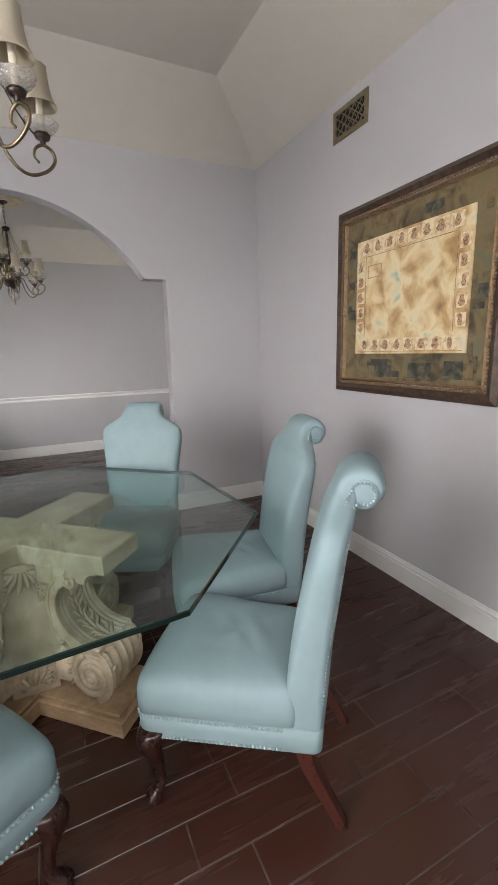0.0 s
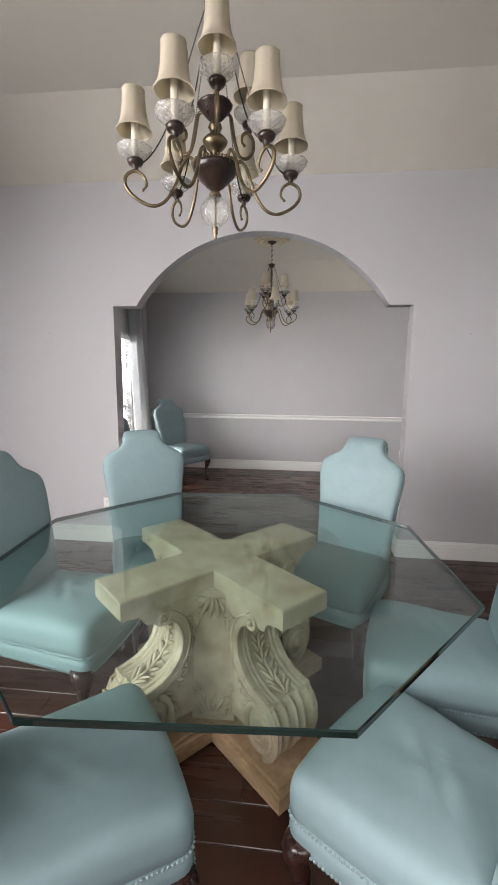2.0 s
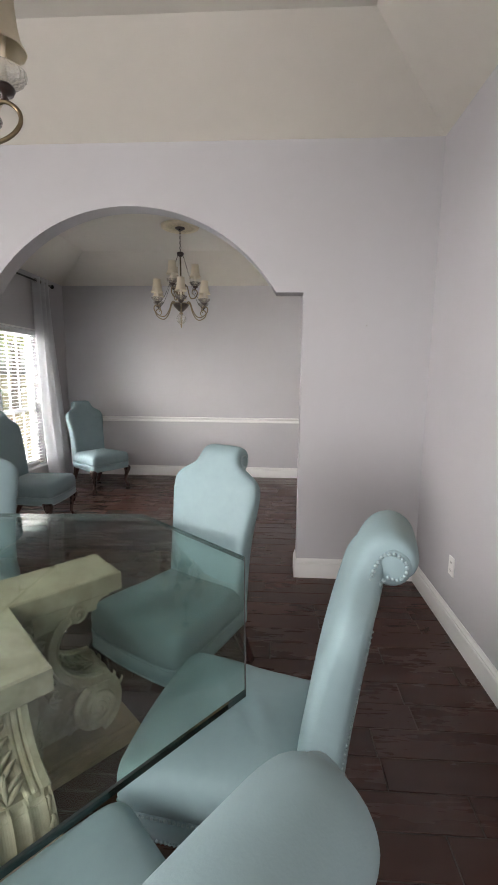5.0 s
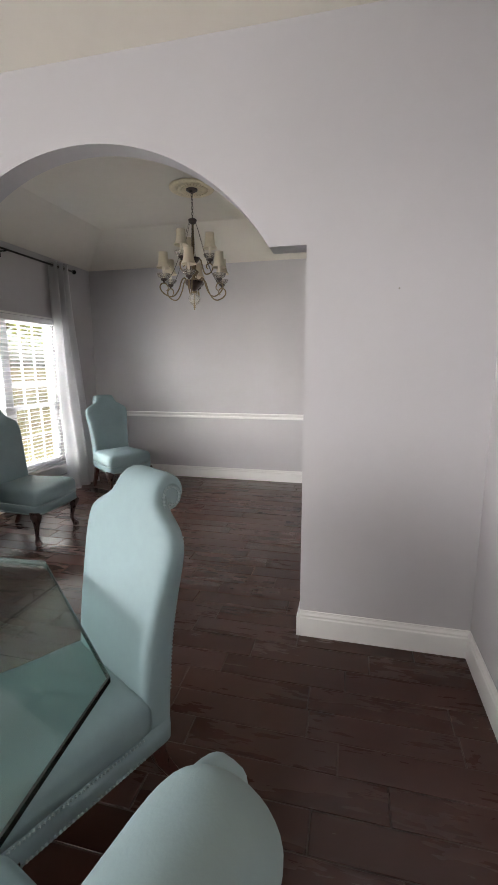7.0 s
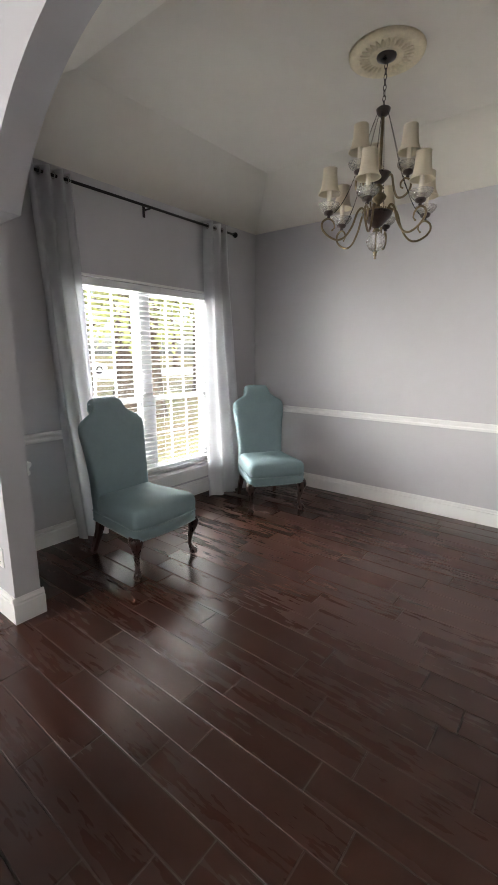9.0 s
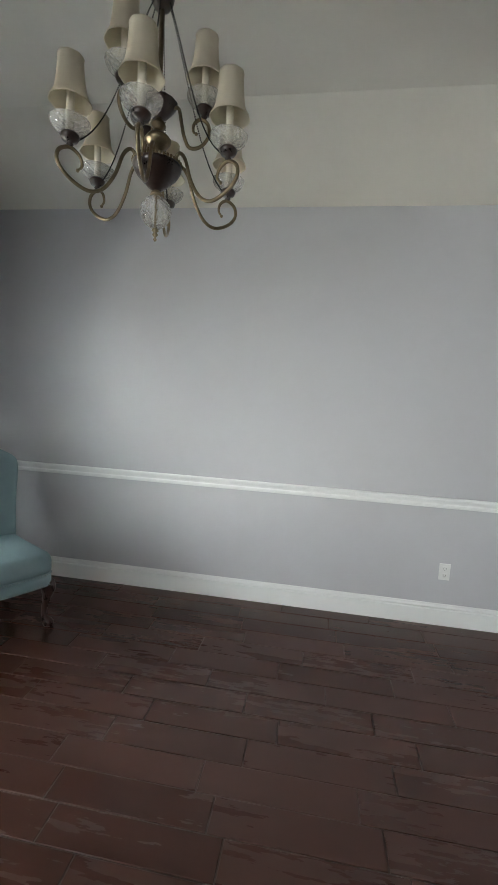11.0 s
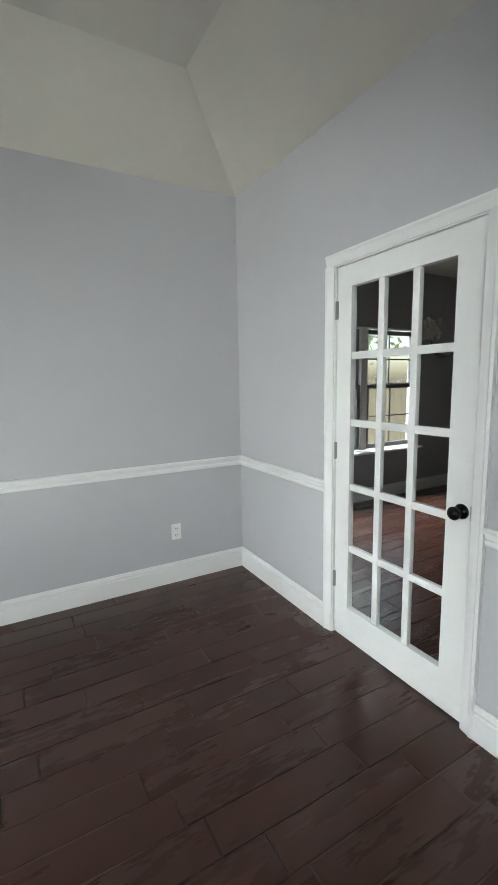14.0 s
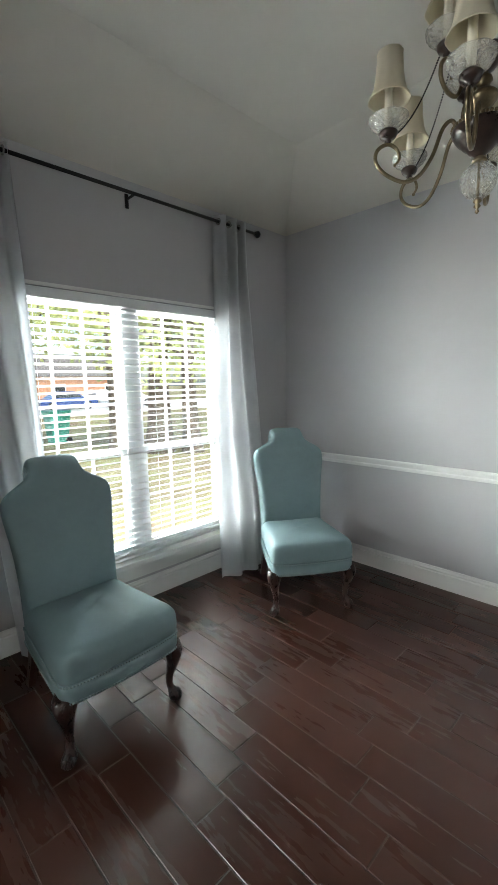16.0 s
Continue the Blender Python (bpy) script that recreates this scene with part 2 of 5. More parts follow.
def tube(bm, pts, rad, seg=8, cap=True):
    """A round tube along points; rad a number or a list."""
    pts = [Vector(p) for p in pts]
    n = len(pts)
    rads = rad if isinstance(rad, (list, tuple)) else [rad] * n
    ref = None
    rings = []
    for i, p in enumerate(pts):
        t = (pts[min(i + 1, n - 1)] - pts[max(i - 1, 0)]).normalized()
        if ref is None:
            ref = Vector((0, 0, 1)) if abs(t.z) < 0.9 else Vector((1, 0, 0))
        u = (ref - t * ref.dot(t)).normalized()
        w = t.cross(u)
        ref = u
        rings.append([p + (u * math.cos(2 * math.pi * k / seg) + w * math.sin(2 * math.pi * k / seg)) * rads[i] for k in range(seg)])
    loft(bm, rings, cap)


def smooth_path(pts, n=8):
    """Catmull-Rom through points."""
    P = [Vector(p) for p in pts]
    P = [P[0] * 2 - P[1]] + P + [P[-1] * 2 - P[-2]]
    out = []
    for i in range(1, len(P) - 2):
        for k in range(n):
            t = k / n
            a, b, c, d = P[i - 1], P[i], P[i + 1], P[i + 2]
            out.append(0.5 * ((2 * b) + (c - a) * t + (2 * a - 5 * b + 4 * c - d) * t * t + (3 * b - a - 3 * c + d) * t ** 3))
    out.append(P[-2])
    return out


def bead(bm, p, r, seg=6):
    lathe(bm, [(r * math.sin(a), -r * math.cos(a)) for a in (0.3, 1.0, 1.57, 2.2, 2.85)], seg, p)


def ball(bm, p, r, seg=6, rings=4):
    lathe(bm, [(r * math.sin(math.pi * (k + 0.15) / (rings + 0.3)), -r * math.cos(math.pi * (k + 0.15) / (rings + 0.3))) for k in range(rings + 1)], seg, p)


def extrude_poly(bm, pts, axis_from, axis_to, to3):
    """Prism of a 2D outline; to3(u, v, w) gives the place."""
    a = [bm.verts.new(to3(u, v, axis_from)) for u, v in pts]
    b = [bm.verts.new(to3(u, v, axis_to)) for u, v in pts]
    n = len(pts)
    for i in range(n):
        bm.faces.new((a[i], a[(i + 1) % n], b[(i + 1) % n], b[i]))
    bm.faces.new(list(reversed(a)))
    bm.faces.new(b)
    bmesh.ops.recalc_face_normals(bm, faces=bm.faces[:])


# ---- the shell of the two rooms ----
XW, XE, YN, YS, T = -2.10, 2.055, 3.207, -5.2, 0.14
XA = -2.75   # west face of the dining room
ZA, ZB = 3.05, 2.765
TRAY_W, TRAY_H = 0.6, 0.31
OX0, OX1, AX0, AX1, EAR, APEX = -1.277, 1.17, -1.076, 0.983, 2.086, 2.655

# wall between the rooms with its eared arch
half, rise = (AX1 - AX0) / 2, APEX - EAR
RAD = (half * half + rise * rise) / (2 * rise)
CX, CZ = (AX0 + AX1) / 2, APEX - RAD
a0 = math.asin(half / RAD)
arch = [(CX + RAD * math.sin(-a0 + 2 * a0 * i / 40), CZ + RAD * math.cos(-a0 + 2 * a0 * i / 40)) for i in range(41)]
outline = [(XA - 0.2, -0.02), (OX0, -0.02), (OX0, EAR)] + arch + [(OX1, EAR), (OX1, -0.02), (XE + 0.2, -0.02), (XE + 0.2, 3.6), (XA - 0.2, 3.6)]
bm = bmesh.new()
extrude_poly(bm, outline, 0.0, T, lambda u, v, w: (u, w, v))
bmesh.ops.triangulate(bm, faces=[f for f in bm.faces if len(f.verts) > 4])
setting("wall_arch", bm, M_WALL)


def wall_with_holes(name, lo, hi, z1, holes, at, thick, along, material):
    """Upright wall with square openings; along 'y' (at = x of its faces) or 'x'."""
    bm = bmesh.new()
    cuts = sorted({lo, hi, *[h[0] for h in holes], *[h[1] for h in holes]})
    for a, b in zip(cuts, cuts[1:]):
        zs = [(-0.02, z1)]
        for h in holes:
            if h[0] <= a and b <= h[1]:
                zs = [(-0.02, h[2]), (h[3], z1)] if h[2] > 0 else [(h[3], z1)]
        for p, q in zs:
            if along == "y":
                add_box(bm, min(at, at + thick), max(at, at + thick), a, b, p, q)
            else:
                add_box(bm, a, b, min(at, at + thick), max(at, at + thick), p, q)
    bmesh.ops.remove_doubles(bm, verts=bm.verts, dist=0.0005)
    return setting(name, bm, material)


WY0, WY1, WZ0, WZ1 = 0.885, 2.455, 0.305, 2.055   # front window
DY0, DY1, DZ = 1.297, 2.112, 2.038               # glazed door
wall_with_holes("wall_west", T, YN + 0.15, 3.6, [(WY0, WY1, WZ0, WZ1)], XW, -0.16, "y", M_WALL)
wall_with_holes("wall_west_dining", YS - 0.15, 0.0, 3.6, [(-4.7, -1.3, 0.55, 2.65)], XA, -0.16, "y", M_WALL)
# unseen panel added to keep outdoor lamps from shining through the dining opening
setting("closed_shutter", box(XA - 0.158, XA - 0.12, -4.7, -1.3, 0.55, 2.65), M_TRIM, label="added unseen panel that blocks outdoor light behind the dining lamp", category="shutter")
wall_with_holes("wall_east", YS - 0.15, YN, 3.6, [(DY0 - 0.02, DY1 + 0.02, 0, DZ + 0.02)], XE, 0.13, "y", M_WALL)
wall_with_holes("wall_north", XW - 0.16, XE + 0.13, 3.6, [], YN, 0.15, "x", M_WALL)
# south opening is made up, only to hold the rear fill lamp
wall_with_holes("wall_south", XA - 0.16, XE + 0.13, 3.6, [(-1.9, 1.1, 0.6, 2.7)], YS, -0.15, "x", M_WALL)
# unseen panel added to close that opening behind the lamp
setting("closed_shutter_rear", box(-1.9, 1.1, YS - 0.148, YS - 0.12, 0.6, 2.7), M_TRIM, label="added unseen panel that closes the opening behind the rear fill lamp", category="shutter")


def tray_ceiling(name, x0, x1, y0, y1, z):
    bm = bmesh.new()
    w, h = TRAY_W, TRAY_H
    lo = [(x0, y0, z), (x1, y0, z), (x1, y1, z), (x0, y1, z)]
    up = [(x0 + w, y0 + w, z + h), (x1 - w, y0 + w, z + h), (x1 - w, y1 - w, z + h), (x0 + w, y1 - w, z + h)]
    A_ = [bm.verts.new(p) for p in lo]
    B_ = [bm.verts.new(p) for p in up]
    for i in range(4):
        bm.faces.new((A_[i], A_[(i + 1) % 4], B_[(i + 1) % 4], B_[i]))
    bm.faces.new(B_)
    r = bmesh.ops.extrude_face_region(bm, geom=bm.faces[:])
    bmesh.ops.translate(bm, vec=(0, 0, 0.12), verts=[v for v in r["geom"] if isinstance(v, bmesh.types.BMVert)])
    bmesh.ops.recalc_face_normals(bm, faces=bm.faces[:])
    return setting(name, bm, M_CEIL)


tray_ceiling("ceiling_dining", XA - 0.002, XE + 0.002, YS, 0.002, ZA)
tray_ceiling("ceiling_front", XW - 0.002, XE + 0.002, T - 0.002, YN + 0.002, ZB)
setting("roof", box(XA - 0.3, XE + 0.1, YS - 0.6, YN + 0.6, 3.62, 3.74), M_CEIL)


def run_profile(name, prof, runs, material):
    """Moulding of the outline prof (out from the wall, up) along runs (p, q, outward normal)."""
    bm = bmesh.new()
    for (x0, y0), (x1, y1), (nx, ny) in runs:
        a = [bm.verts.new((x0 + nx * u, y0 + ny * u, v)) for u, v in prof]
        b = [bm.verts.new((x1 + nx * u, y1 + ny * u, v)) for u, v in prof]
        n = len(prof)
        for i in range(n):
            bm.faces.new((a[i], a[(i + 1) % n], b[(i + 1) % n], b[i]))
        bm.faces.new(a)
        bm.faces.new(list(reversed(b)))
    bmesh.ops.recalc_face_normals(bm, faces=bm.faces[:])
    return setting(name, bm, material)


BB = [(-0.004, 0), (0.017, 0), (0.017, 0.110), (0.012, 0.117), (0.0145, 0.128), (0.009, 0.138), (0.006, 0.151), (-0.004, 0.151)]
e = 0.017
run_profile("baseboard", BB, [
    ((XE, YS), (XE, 0), (-1, 0)), ((OX1 + 0.0045, 0), (XE, 0), (0, -1)), ((OX1, -e), (OX1, T + e), (-1, 0)), ((OX1 + 0.0045, T), (XE, T), (0, 1)),
    ((XA, 0), (OX0 - 0.0045, 0), (0, -1)), ((OX0, -e), (OX0, T + e), (1, 0)), ((XW, T), (OX0 - 0.0045, T), (0, 1)), ((XA, YS), (XA, 0), (1, 0)),
    ((XW, T), (XW, YN), (1, 0)), ((XW, YN), (XE, YN), (0, -1)), ((XE, YN), (XE, DY1 + 0.062), (-1, 0)), ((XE, DY0 - 0.062), (XE, T), (-1, 0)),
    ((XA, YS), (XE, YS), (0, 1))], M_TRIM)
CR = [(-0.004, 0.822), (0.008, 0.822), (0.013, 0.832), (0.012, 0.844), (0.006, 0.850), (0.008, 0.860), (0.019, 0.872), (0.023, 0.884), (0.019, 0.893), (-0.004, 0.893)]
run_profile("chair_rail_trim", CR, [
    ((XW, YN), (XE, YN), (0, -1)), ((XE, YN), (XE, DY1 + 0.062), (-1, 0)), ((XE, DY0 - 0.062), (XE, T), (-1, 0)),
    ((OX1, T), (XE, T), (0, 1)), ((XW, T), (OX0, T), (0, 1)), ((XW, T), (XW, WY0 - 0.06), (1, 0)), ((XW, WY1 + 0.06), (XW, YN), (1, 0))], M_TRIM)

# ---- glazed door in the east wall ----
M_TABLE = pane_mat("tinted_table_glass", (0.80, 0.885, 0.865), 0.045)
M_EDGE = mat("dark_green_glass_edge", (0.006, 0.018, 0.016), 0.05, vary=0.2, scale=4, spec=0.8)

door = thing("door_1", "white glazed fifteen-pane interior door, closed", "door")
door["kind"] = "structure"
FW = 0.105
cols = [DY0 + 0.120 + i * (DY1 - DY0 - 0.228) / 3 for i in range(4)]
rows = [0.193 + i * (1.927 - 0.193) / 5 for i in range(6)]
bm = bmesh.new()
dx0, dx1 = XE + 0.012, XE + 0.047
add_box(bm, dx0, dx1, DY0 + 0.003, cols[0], 0.008, DZ - 0.004)
add_box(bm, dx0, dx1, cols[3], DY1 - 0.003, 0.008, DZ - 0.004)
add_box(bm, dx0, dx1, cols[0], cols[3], 0.008, rows[0])
add_box(bm, dx0, dx1, cols[0], cols[3], rows[5], DZ - 0.004)
bmesh.ops.remove_doubles(bm, verts=bm.verts, dist=0.0005)
part("door_leaf", bm, M_TRIM, door)
for c in cols[1:3]:
    part("muntin", box(dx0 + 0.004, dx1 - 0.004, c - 0.018, c + 0.018, rows[0], rows[5], 0.003), M_TRIM, door)
for r in rows[1:5]:
    part("muntin", box(dx0 + 0.006, dx1 - 0.006, cols[0], cols[3], r - 0.018, r + 0.018, 0.003), M_TRIM, door)
for i in range(3):
    for j in range(5):
        part("pane", box(dx0 + 0.015, dx0 + 0.018, cols[i] + 0.004, cols[i + 1] - 0.004, rows[j] + 0.004, rows[j + 1] - 0.004), M_PANE, door)
bm = bmesh.new()
ky, kz = 1.345, 0.924
lathe(bm, [(0.031, 0), (0.032, 0.004), (0.026, 0.009), (0.012, 0.012), (0.011, 0.03), (0.018, 0.036), (0.027, 0.046), (0.028, 0.055), (0.022, 0.064), (0.008, 0.068)], 24)
bmesh.ops.transform(bm, matrix=Matrix.Translation((dx0, ky, kz)) @ Matrix.Rotation(radians(-90), 4, "Y"), verts=bm.verts)
part("door_knob", bm, M_KNOB, door, "round black door knob", True)
part("latch_plate", box(dx0 - 0.0015, dx0 + 0.002, DY0 + 0.004, DY0 + 0.012, kz - 0.03, kz + 0.03), M_STEEL, door)
for hz in (0.33, 1.074, 1.82):
    bm = bmesh.new()
    add_box(bm, dx0 - 0.003, dx0 + 0.002, DY1 - 0.012, DY1 + 0.012, hz - 0.045, hz + 0.045)
    tube(bm, [(dx0 - 0.006, DY1, hz - 0.047), (dx0 - 0.006, DY1, hz + 0.047)], 0.006, 8)
    part("hinge", bm, M_HINGE, door, "nickel hinge")
# casing and jamb
bm = bmesh.new()
CW = 0.058
for y0, y1 in ((DY0 - 0.006 - CW, DY0 - 0.006), (DY1 + 0.006, DY1 + 0.006 + CW)):
    s = 1 if y0 < 1.5 else -1
    yo, yi = (y0, y1) if s > 0 else (y1, y0)
    prof = [(yo, 0), (yo, 0.019), (yo + s * 0.012, 0.021), (yo + s * 0.02, 0.016), (yi - s * 0.02, 0.013), (yi - s * 0.008, 0.010), (yi, 0.008), (yi, 0)]
    a = [bm.verts.new((XE - d, yy, 0.0)) for yy, d in prof]
    b = [bm.verts.new((XE - d, yy, DZ + 0.006)) for yy, d in prof]
    for i in range(len(prof)):
        bm.faces.new((a[i], a[(i + 1) % len(prof)], b[(i + 1) % len(prof)], b[i]))
    bm.faces.new(a)
    bm.faces.new(b)
prof = [(DZ + 0.006, 0), (DZ + 0.006, 0.008), (DZ + 0.014, 0.010), (DZ + 0.028, 0.013), (DZ + 0.044, 0.016), (DZ + 0.052, 0.0205), (DZ + 0.064, 0.019), (DZ + 0.064, 0)]
a = [bm.verts.new((XE - d, DY0 - 0.006 - CW, zz)) for zz, d in prof]
b = [bm.verts.new((XE - d, DY1 + 0.006 + CW, zz)) for zz, d in prof]
for i in range(len(prof)):
    bm.faces.new((a[i], a[(i + 1) % len(prof)], b[(i + 1) % len(prof)], b[i]))
bm.faces.new(a)
bm.faces.new(b)
bmesh.ops.recalc_face_normals(bm, faces=bm.faces[:])
setting("door_casing_trim", bm, M_TRIM)
bm = bmesh.new()
add_box(bm, XE + 0.001, XE + 0.129, DY0 - 0.02, DY0, 0, DZ)
add_box(bm, XE + 0.001, XE + 0.129, DY1, DY1 + 0.02, 0, DZ)
add_box(bm, XE + 0.001, XE + 0.129, DY0 - 0.02, DY1 + 0.02, DZ, DZ + 0.02)
setting("door_jamb_trim", bm, M_TRIM)

# ---- front window in the west wall ----
win = thing("window_1", "white twin double-hung window with grilles", "window")
win["kind"] = "structure"
gx = XW - 0.10
MY = (WY0 + WY1) / 2
bm = bmesh.new()
add_box(bm, gx - 0.05, gx + 0.03, WY0, WY0 + 0.045, WZ0, WZ1)
add_box(bm, gx - 0.05, gx + 0.03, WY1 - 0.045, WY1, WZ0, WZ1)
add_box(bm, gx - 0.05, gx + 0.03, WY0 + 0.045, WY1 - 0.045, WZ1 - 0.04, WZ1)
add_box(bm, gx - 0.05, gx + 0.03, WY0 + 0.045, WY1 - 0.045, WZ0, WZ0 + 0.05)
part("window_frame", bm, M_VINYL, win)
part("mullion", box(gx - 0.052, gx + 0.036, MY - 0.06, MY + 0.06, WZ0 + 0.05, WZ1 - 0.04, 0.006), M_VINYL, win)
ZM = 1.055
for y0, y1 in ((WY0 + 0.045, MY - 0.06), (MY + 0.06, WY1 - 0.045)):
    for z0, z1, off in ((WZ0 + 0.05, ZM + 0.02, 0.012), (ZM - 0.02, WZ1 - 0.04, -0.022)):
        x = gx + off
        bm = bmesh.new()
        add_box(bm, x - 0.014, x + 0.014, y0, y0 + 0.035, z0, z1)
        add_box(bm, x - 0.014, x + 0.014, y1 - 0.035, y1, z0, z1)
        add_box(bm, x - 0.014, x + 0.014, y0 + 0.035, y1 - 0.035, z0, z0 + 0.04)
        add_box(bm, x - 0.014, x + 0.014, y0 + 0.035, y1 - 0.035, z1 - 0.04, z1)
        sash = part("sash", bm, M_VINYL, win)
        for k in (1, 2):
            yy = y0 + 0.035 + k * (y1 - y0 - 0.07) / 3
            part("grille_bar", box(x - 0.006, x + 0.006, yy - 0.009, yy + 0.009, z0 + 0.04, z1 - 0.04), M_VINYL, sash)
        for k in ((1, 2) if z1 > 1.5 else (1,)):
            zz = z0 + 0.04 + k * (z1 - z0 - 0.08) / (3 if z1 > 1.5 else 2)
            part("grille_bar", box(x - 0.007, x + 0.007, y0 + 0.035, y1 - 0.035, zz - 0.009, zz + 0.009), M_VINYL, sash)
        p = part("pane", box(x - 0.0015, x + 0.0015, y0 + 0.03, y1 - 0.03, z0 + 0.03, z1 - 0.03), M_PANE, sash)
        p.visible_shadow = False
part("window_sill", box(gx + 0.03, XW + 0.045, WY0 - 0.05, WY1 + 0.05, WZ0 - 0.036, WZ0 + 0.002, 0.006), M_TRIM, win)
part("apron", box(XW + 0.001, XW + 0.016, WY0 - 0.03, WY1 + 0.03, WZ0 - 0.130, WZ0 - 0.037, 0.004), M_TRIM, win)
bm = bmesh.new()
add_box(bm, XW + 0.001, XW + 0.008, WY0, WY1, WZ1, WZ1 + 0.02)
part("head_bead", bm, M_TRIM, win)

blind = thing("window_blind", "white slatted horizontal blind lowered with slats open", "blind")
part("headrail", box(XW - 0.062, XW - 0.004, WY0 + 0.012, WY1 - 0.012, WZ1 - 0.062, WZ1 - 0.004, 0.004), M_BLIND, blind)
bm = bmesh.new()
sw = 0.024
prof = [(-sw, -0.0045), (-sw * 0.5, -0.0005), (0, 0.001), (sw * 0.5, -0.0005), (sw, -0.0045), (sw, -0.002), (sw * 0.5, 0.002), (0, 0.0035), (-sw * 0.5, 0.002), (-sw, -0.002)]
slat0 = None
z = WZ1 - 0.085
SL = WY1 - WY0 - 0.03
while z > WZ0 + 0.045:
    if slat0 is None:
        extrude_poly(bm, prof, -SL / 2, SL / 2, lambda u, v, w: (u, w, v))
        slat0 = part("slat", bm, M_BLIND, blind)
        s = slat0
    else:
        s = new("slat", slat0.data)
        s.parent = blind
    s.matrix_basis = pose(XW - 0.033, MY, z, 0, -9 + random.uniform(-1.5, 1.5), 0)
    z -= 0.0425
part("bottom_rail", box(XW - 0.058, XW - 0.008, WY0 + 0.015, WY1 - 0.015, WZ0 + 0.012, WZ0 + 0.03, 0.004), M_BLIND, blind)
for yy in (WY0 + 0.16, MY - 0.14, MY + 0.14, WY1 - 0.16):
    bm = bmesh.new()
    tube(bm, [(XW - 0.007, yy, WZ0 + 0.02), (XW - 0.007, yy, WZ1 - 0.05)], 0.0012, 5)
    part("ladder_cord", bm, M_BLIND, blind)

# ---- curtains and rod ----
rod = thing("curtain_rod", "black iron curtain rod with ball finials", "curtain rod")
RX, RZ = XW + 0.075, 2.668
bm = bmesh.new()
tube(bm, [(RX, 0.50, RZ), (RX, 2.735, RZ)], 0.011, 10)
part("pole", bm, M_ROD, rod, smooth=True)
for yy, s in ((0.50, -1), (2.735, 1)):
    bm = bmesh.new()
    lathe(bm, [(0.012, 0), (0.016, 0.006), (0.013, 0.012), (0.024, 0.026), (0.028, 0.038), (0.022, 0.05), (0.006, 0.056)], 16)
    bmesh.ops.transform(bm, matrix=Matrix.Translation((RX, yy, RZ)) @ Matrix.Rotation(radians(-90 * s), 4, "X"), verts=bm.verts)
    part("finial", bm, M_ROD, rod, smooth=True)
for yy in (0.60, 1.66, 2.52):
    bm = bmesh.new()
    add_box(bm, XW + 0.001, XW + 0.006, yy - 0.012, yy + 0.012, RZ - 0.07, RZ + 0.015)
    add_box(bm, XW + 0.006, RX + 0.004, yy - 0.005, yy + 0.005, RZ - 0.022, RZ - 0.011)
    add_box(bm, RX - 0.004, RX + 0.016, yy - 0.006, yy + 0.006, RZ - 0.02, RZ - 0.010)
    part("bracket", bm, M_ROD, rod)


def curtain(y0, y1, b0, b1, folds, seed, kick):
    th = thing("curtain", "pale grey grommet curtain panel hanging to the floor", "curtain", "curtains at the front window")
    rnd = random.Random(seed)
    ph = [rnd.uniform(0, 6.28) for _ in range(4)]
    bm = bmesh.new()
    nz, nu = 36, folds * 12
    zt, zb = RZ + 0.045, 0.012
    front = []
    for i in range(nz + 1):
        f = i / nz
        z = zt + (zb - zt) * f
        row = []
        for j in range(nu + 1):
            u = j / nu
            yy = (y0 + (y1 - y0) * u) * (1 - f ** 1.3) + (b0 + (b1 - b0) * u) * f ** 1.3
            amp = 0.042 * (1 - 0.25 * f)
            w = math.sin(2 * math.pi * folds * u + 0.5 * math.sin(3 * f + ph[0]) + ph[1])
            w = math.copysign(abs(w) ** 0.8, w)
            x = RX + amp * w + 0.012 * math.sin(5 * u + 4 * f + ph[2]) * f + kick * f ** 1.6 * (0.7 + 0.5 * u)
            row.append(bm.verts.new((x, yy + 0.006 * math.sin(9 * f + 7 * u + ph[3]), z)))
        front.append(row)
    for a, b in zip(front, front[1:]):
        for j in range(nu):
            bm.faces.new((a[j], a[j + 1], b[j + 1], b[j]))
    bmesh.ops.solidify(bm, geom=bm.faces[:], thickness=0.003)
    part("panel", bm, M_CURTAIN, th, smooth=True)
    for k in range(folds * 2):
        yy = y0 + (y1 - y0) * (k + 0.5) / (folds * 2)
        bm = bmesh.new()
        pts = [(RX + 0.0, yy, RZ)]
        ring = [(RX + 0.021 * math.cos(a), yy, RZ + 0.021 * math.sin(a)) for a in [i * math.pi / 8 for i in range(17)]]
        tube(bm, ring, 0.004, 6)
        part("grommet", bm, M_STEEL, th, "metal grommet ring", True)
    return th


curtain(2.335, 2.635, 2.19, 2.72, 3, 3, 0.17)
curtain(0.66, 0.965, 0.80, 1.06, 3, 8, 0.06)

# ---- dining chairs ----
chair = thing("dining_chair", "pale aqua leather dining chair with scrolled camel back", "chair", "aqua dining chairs")


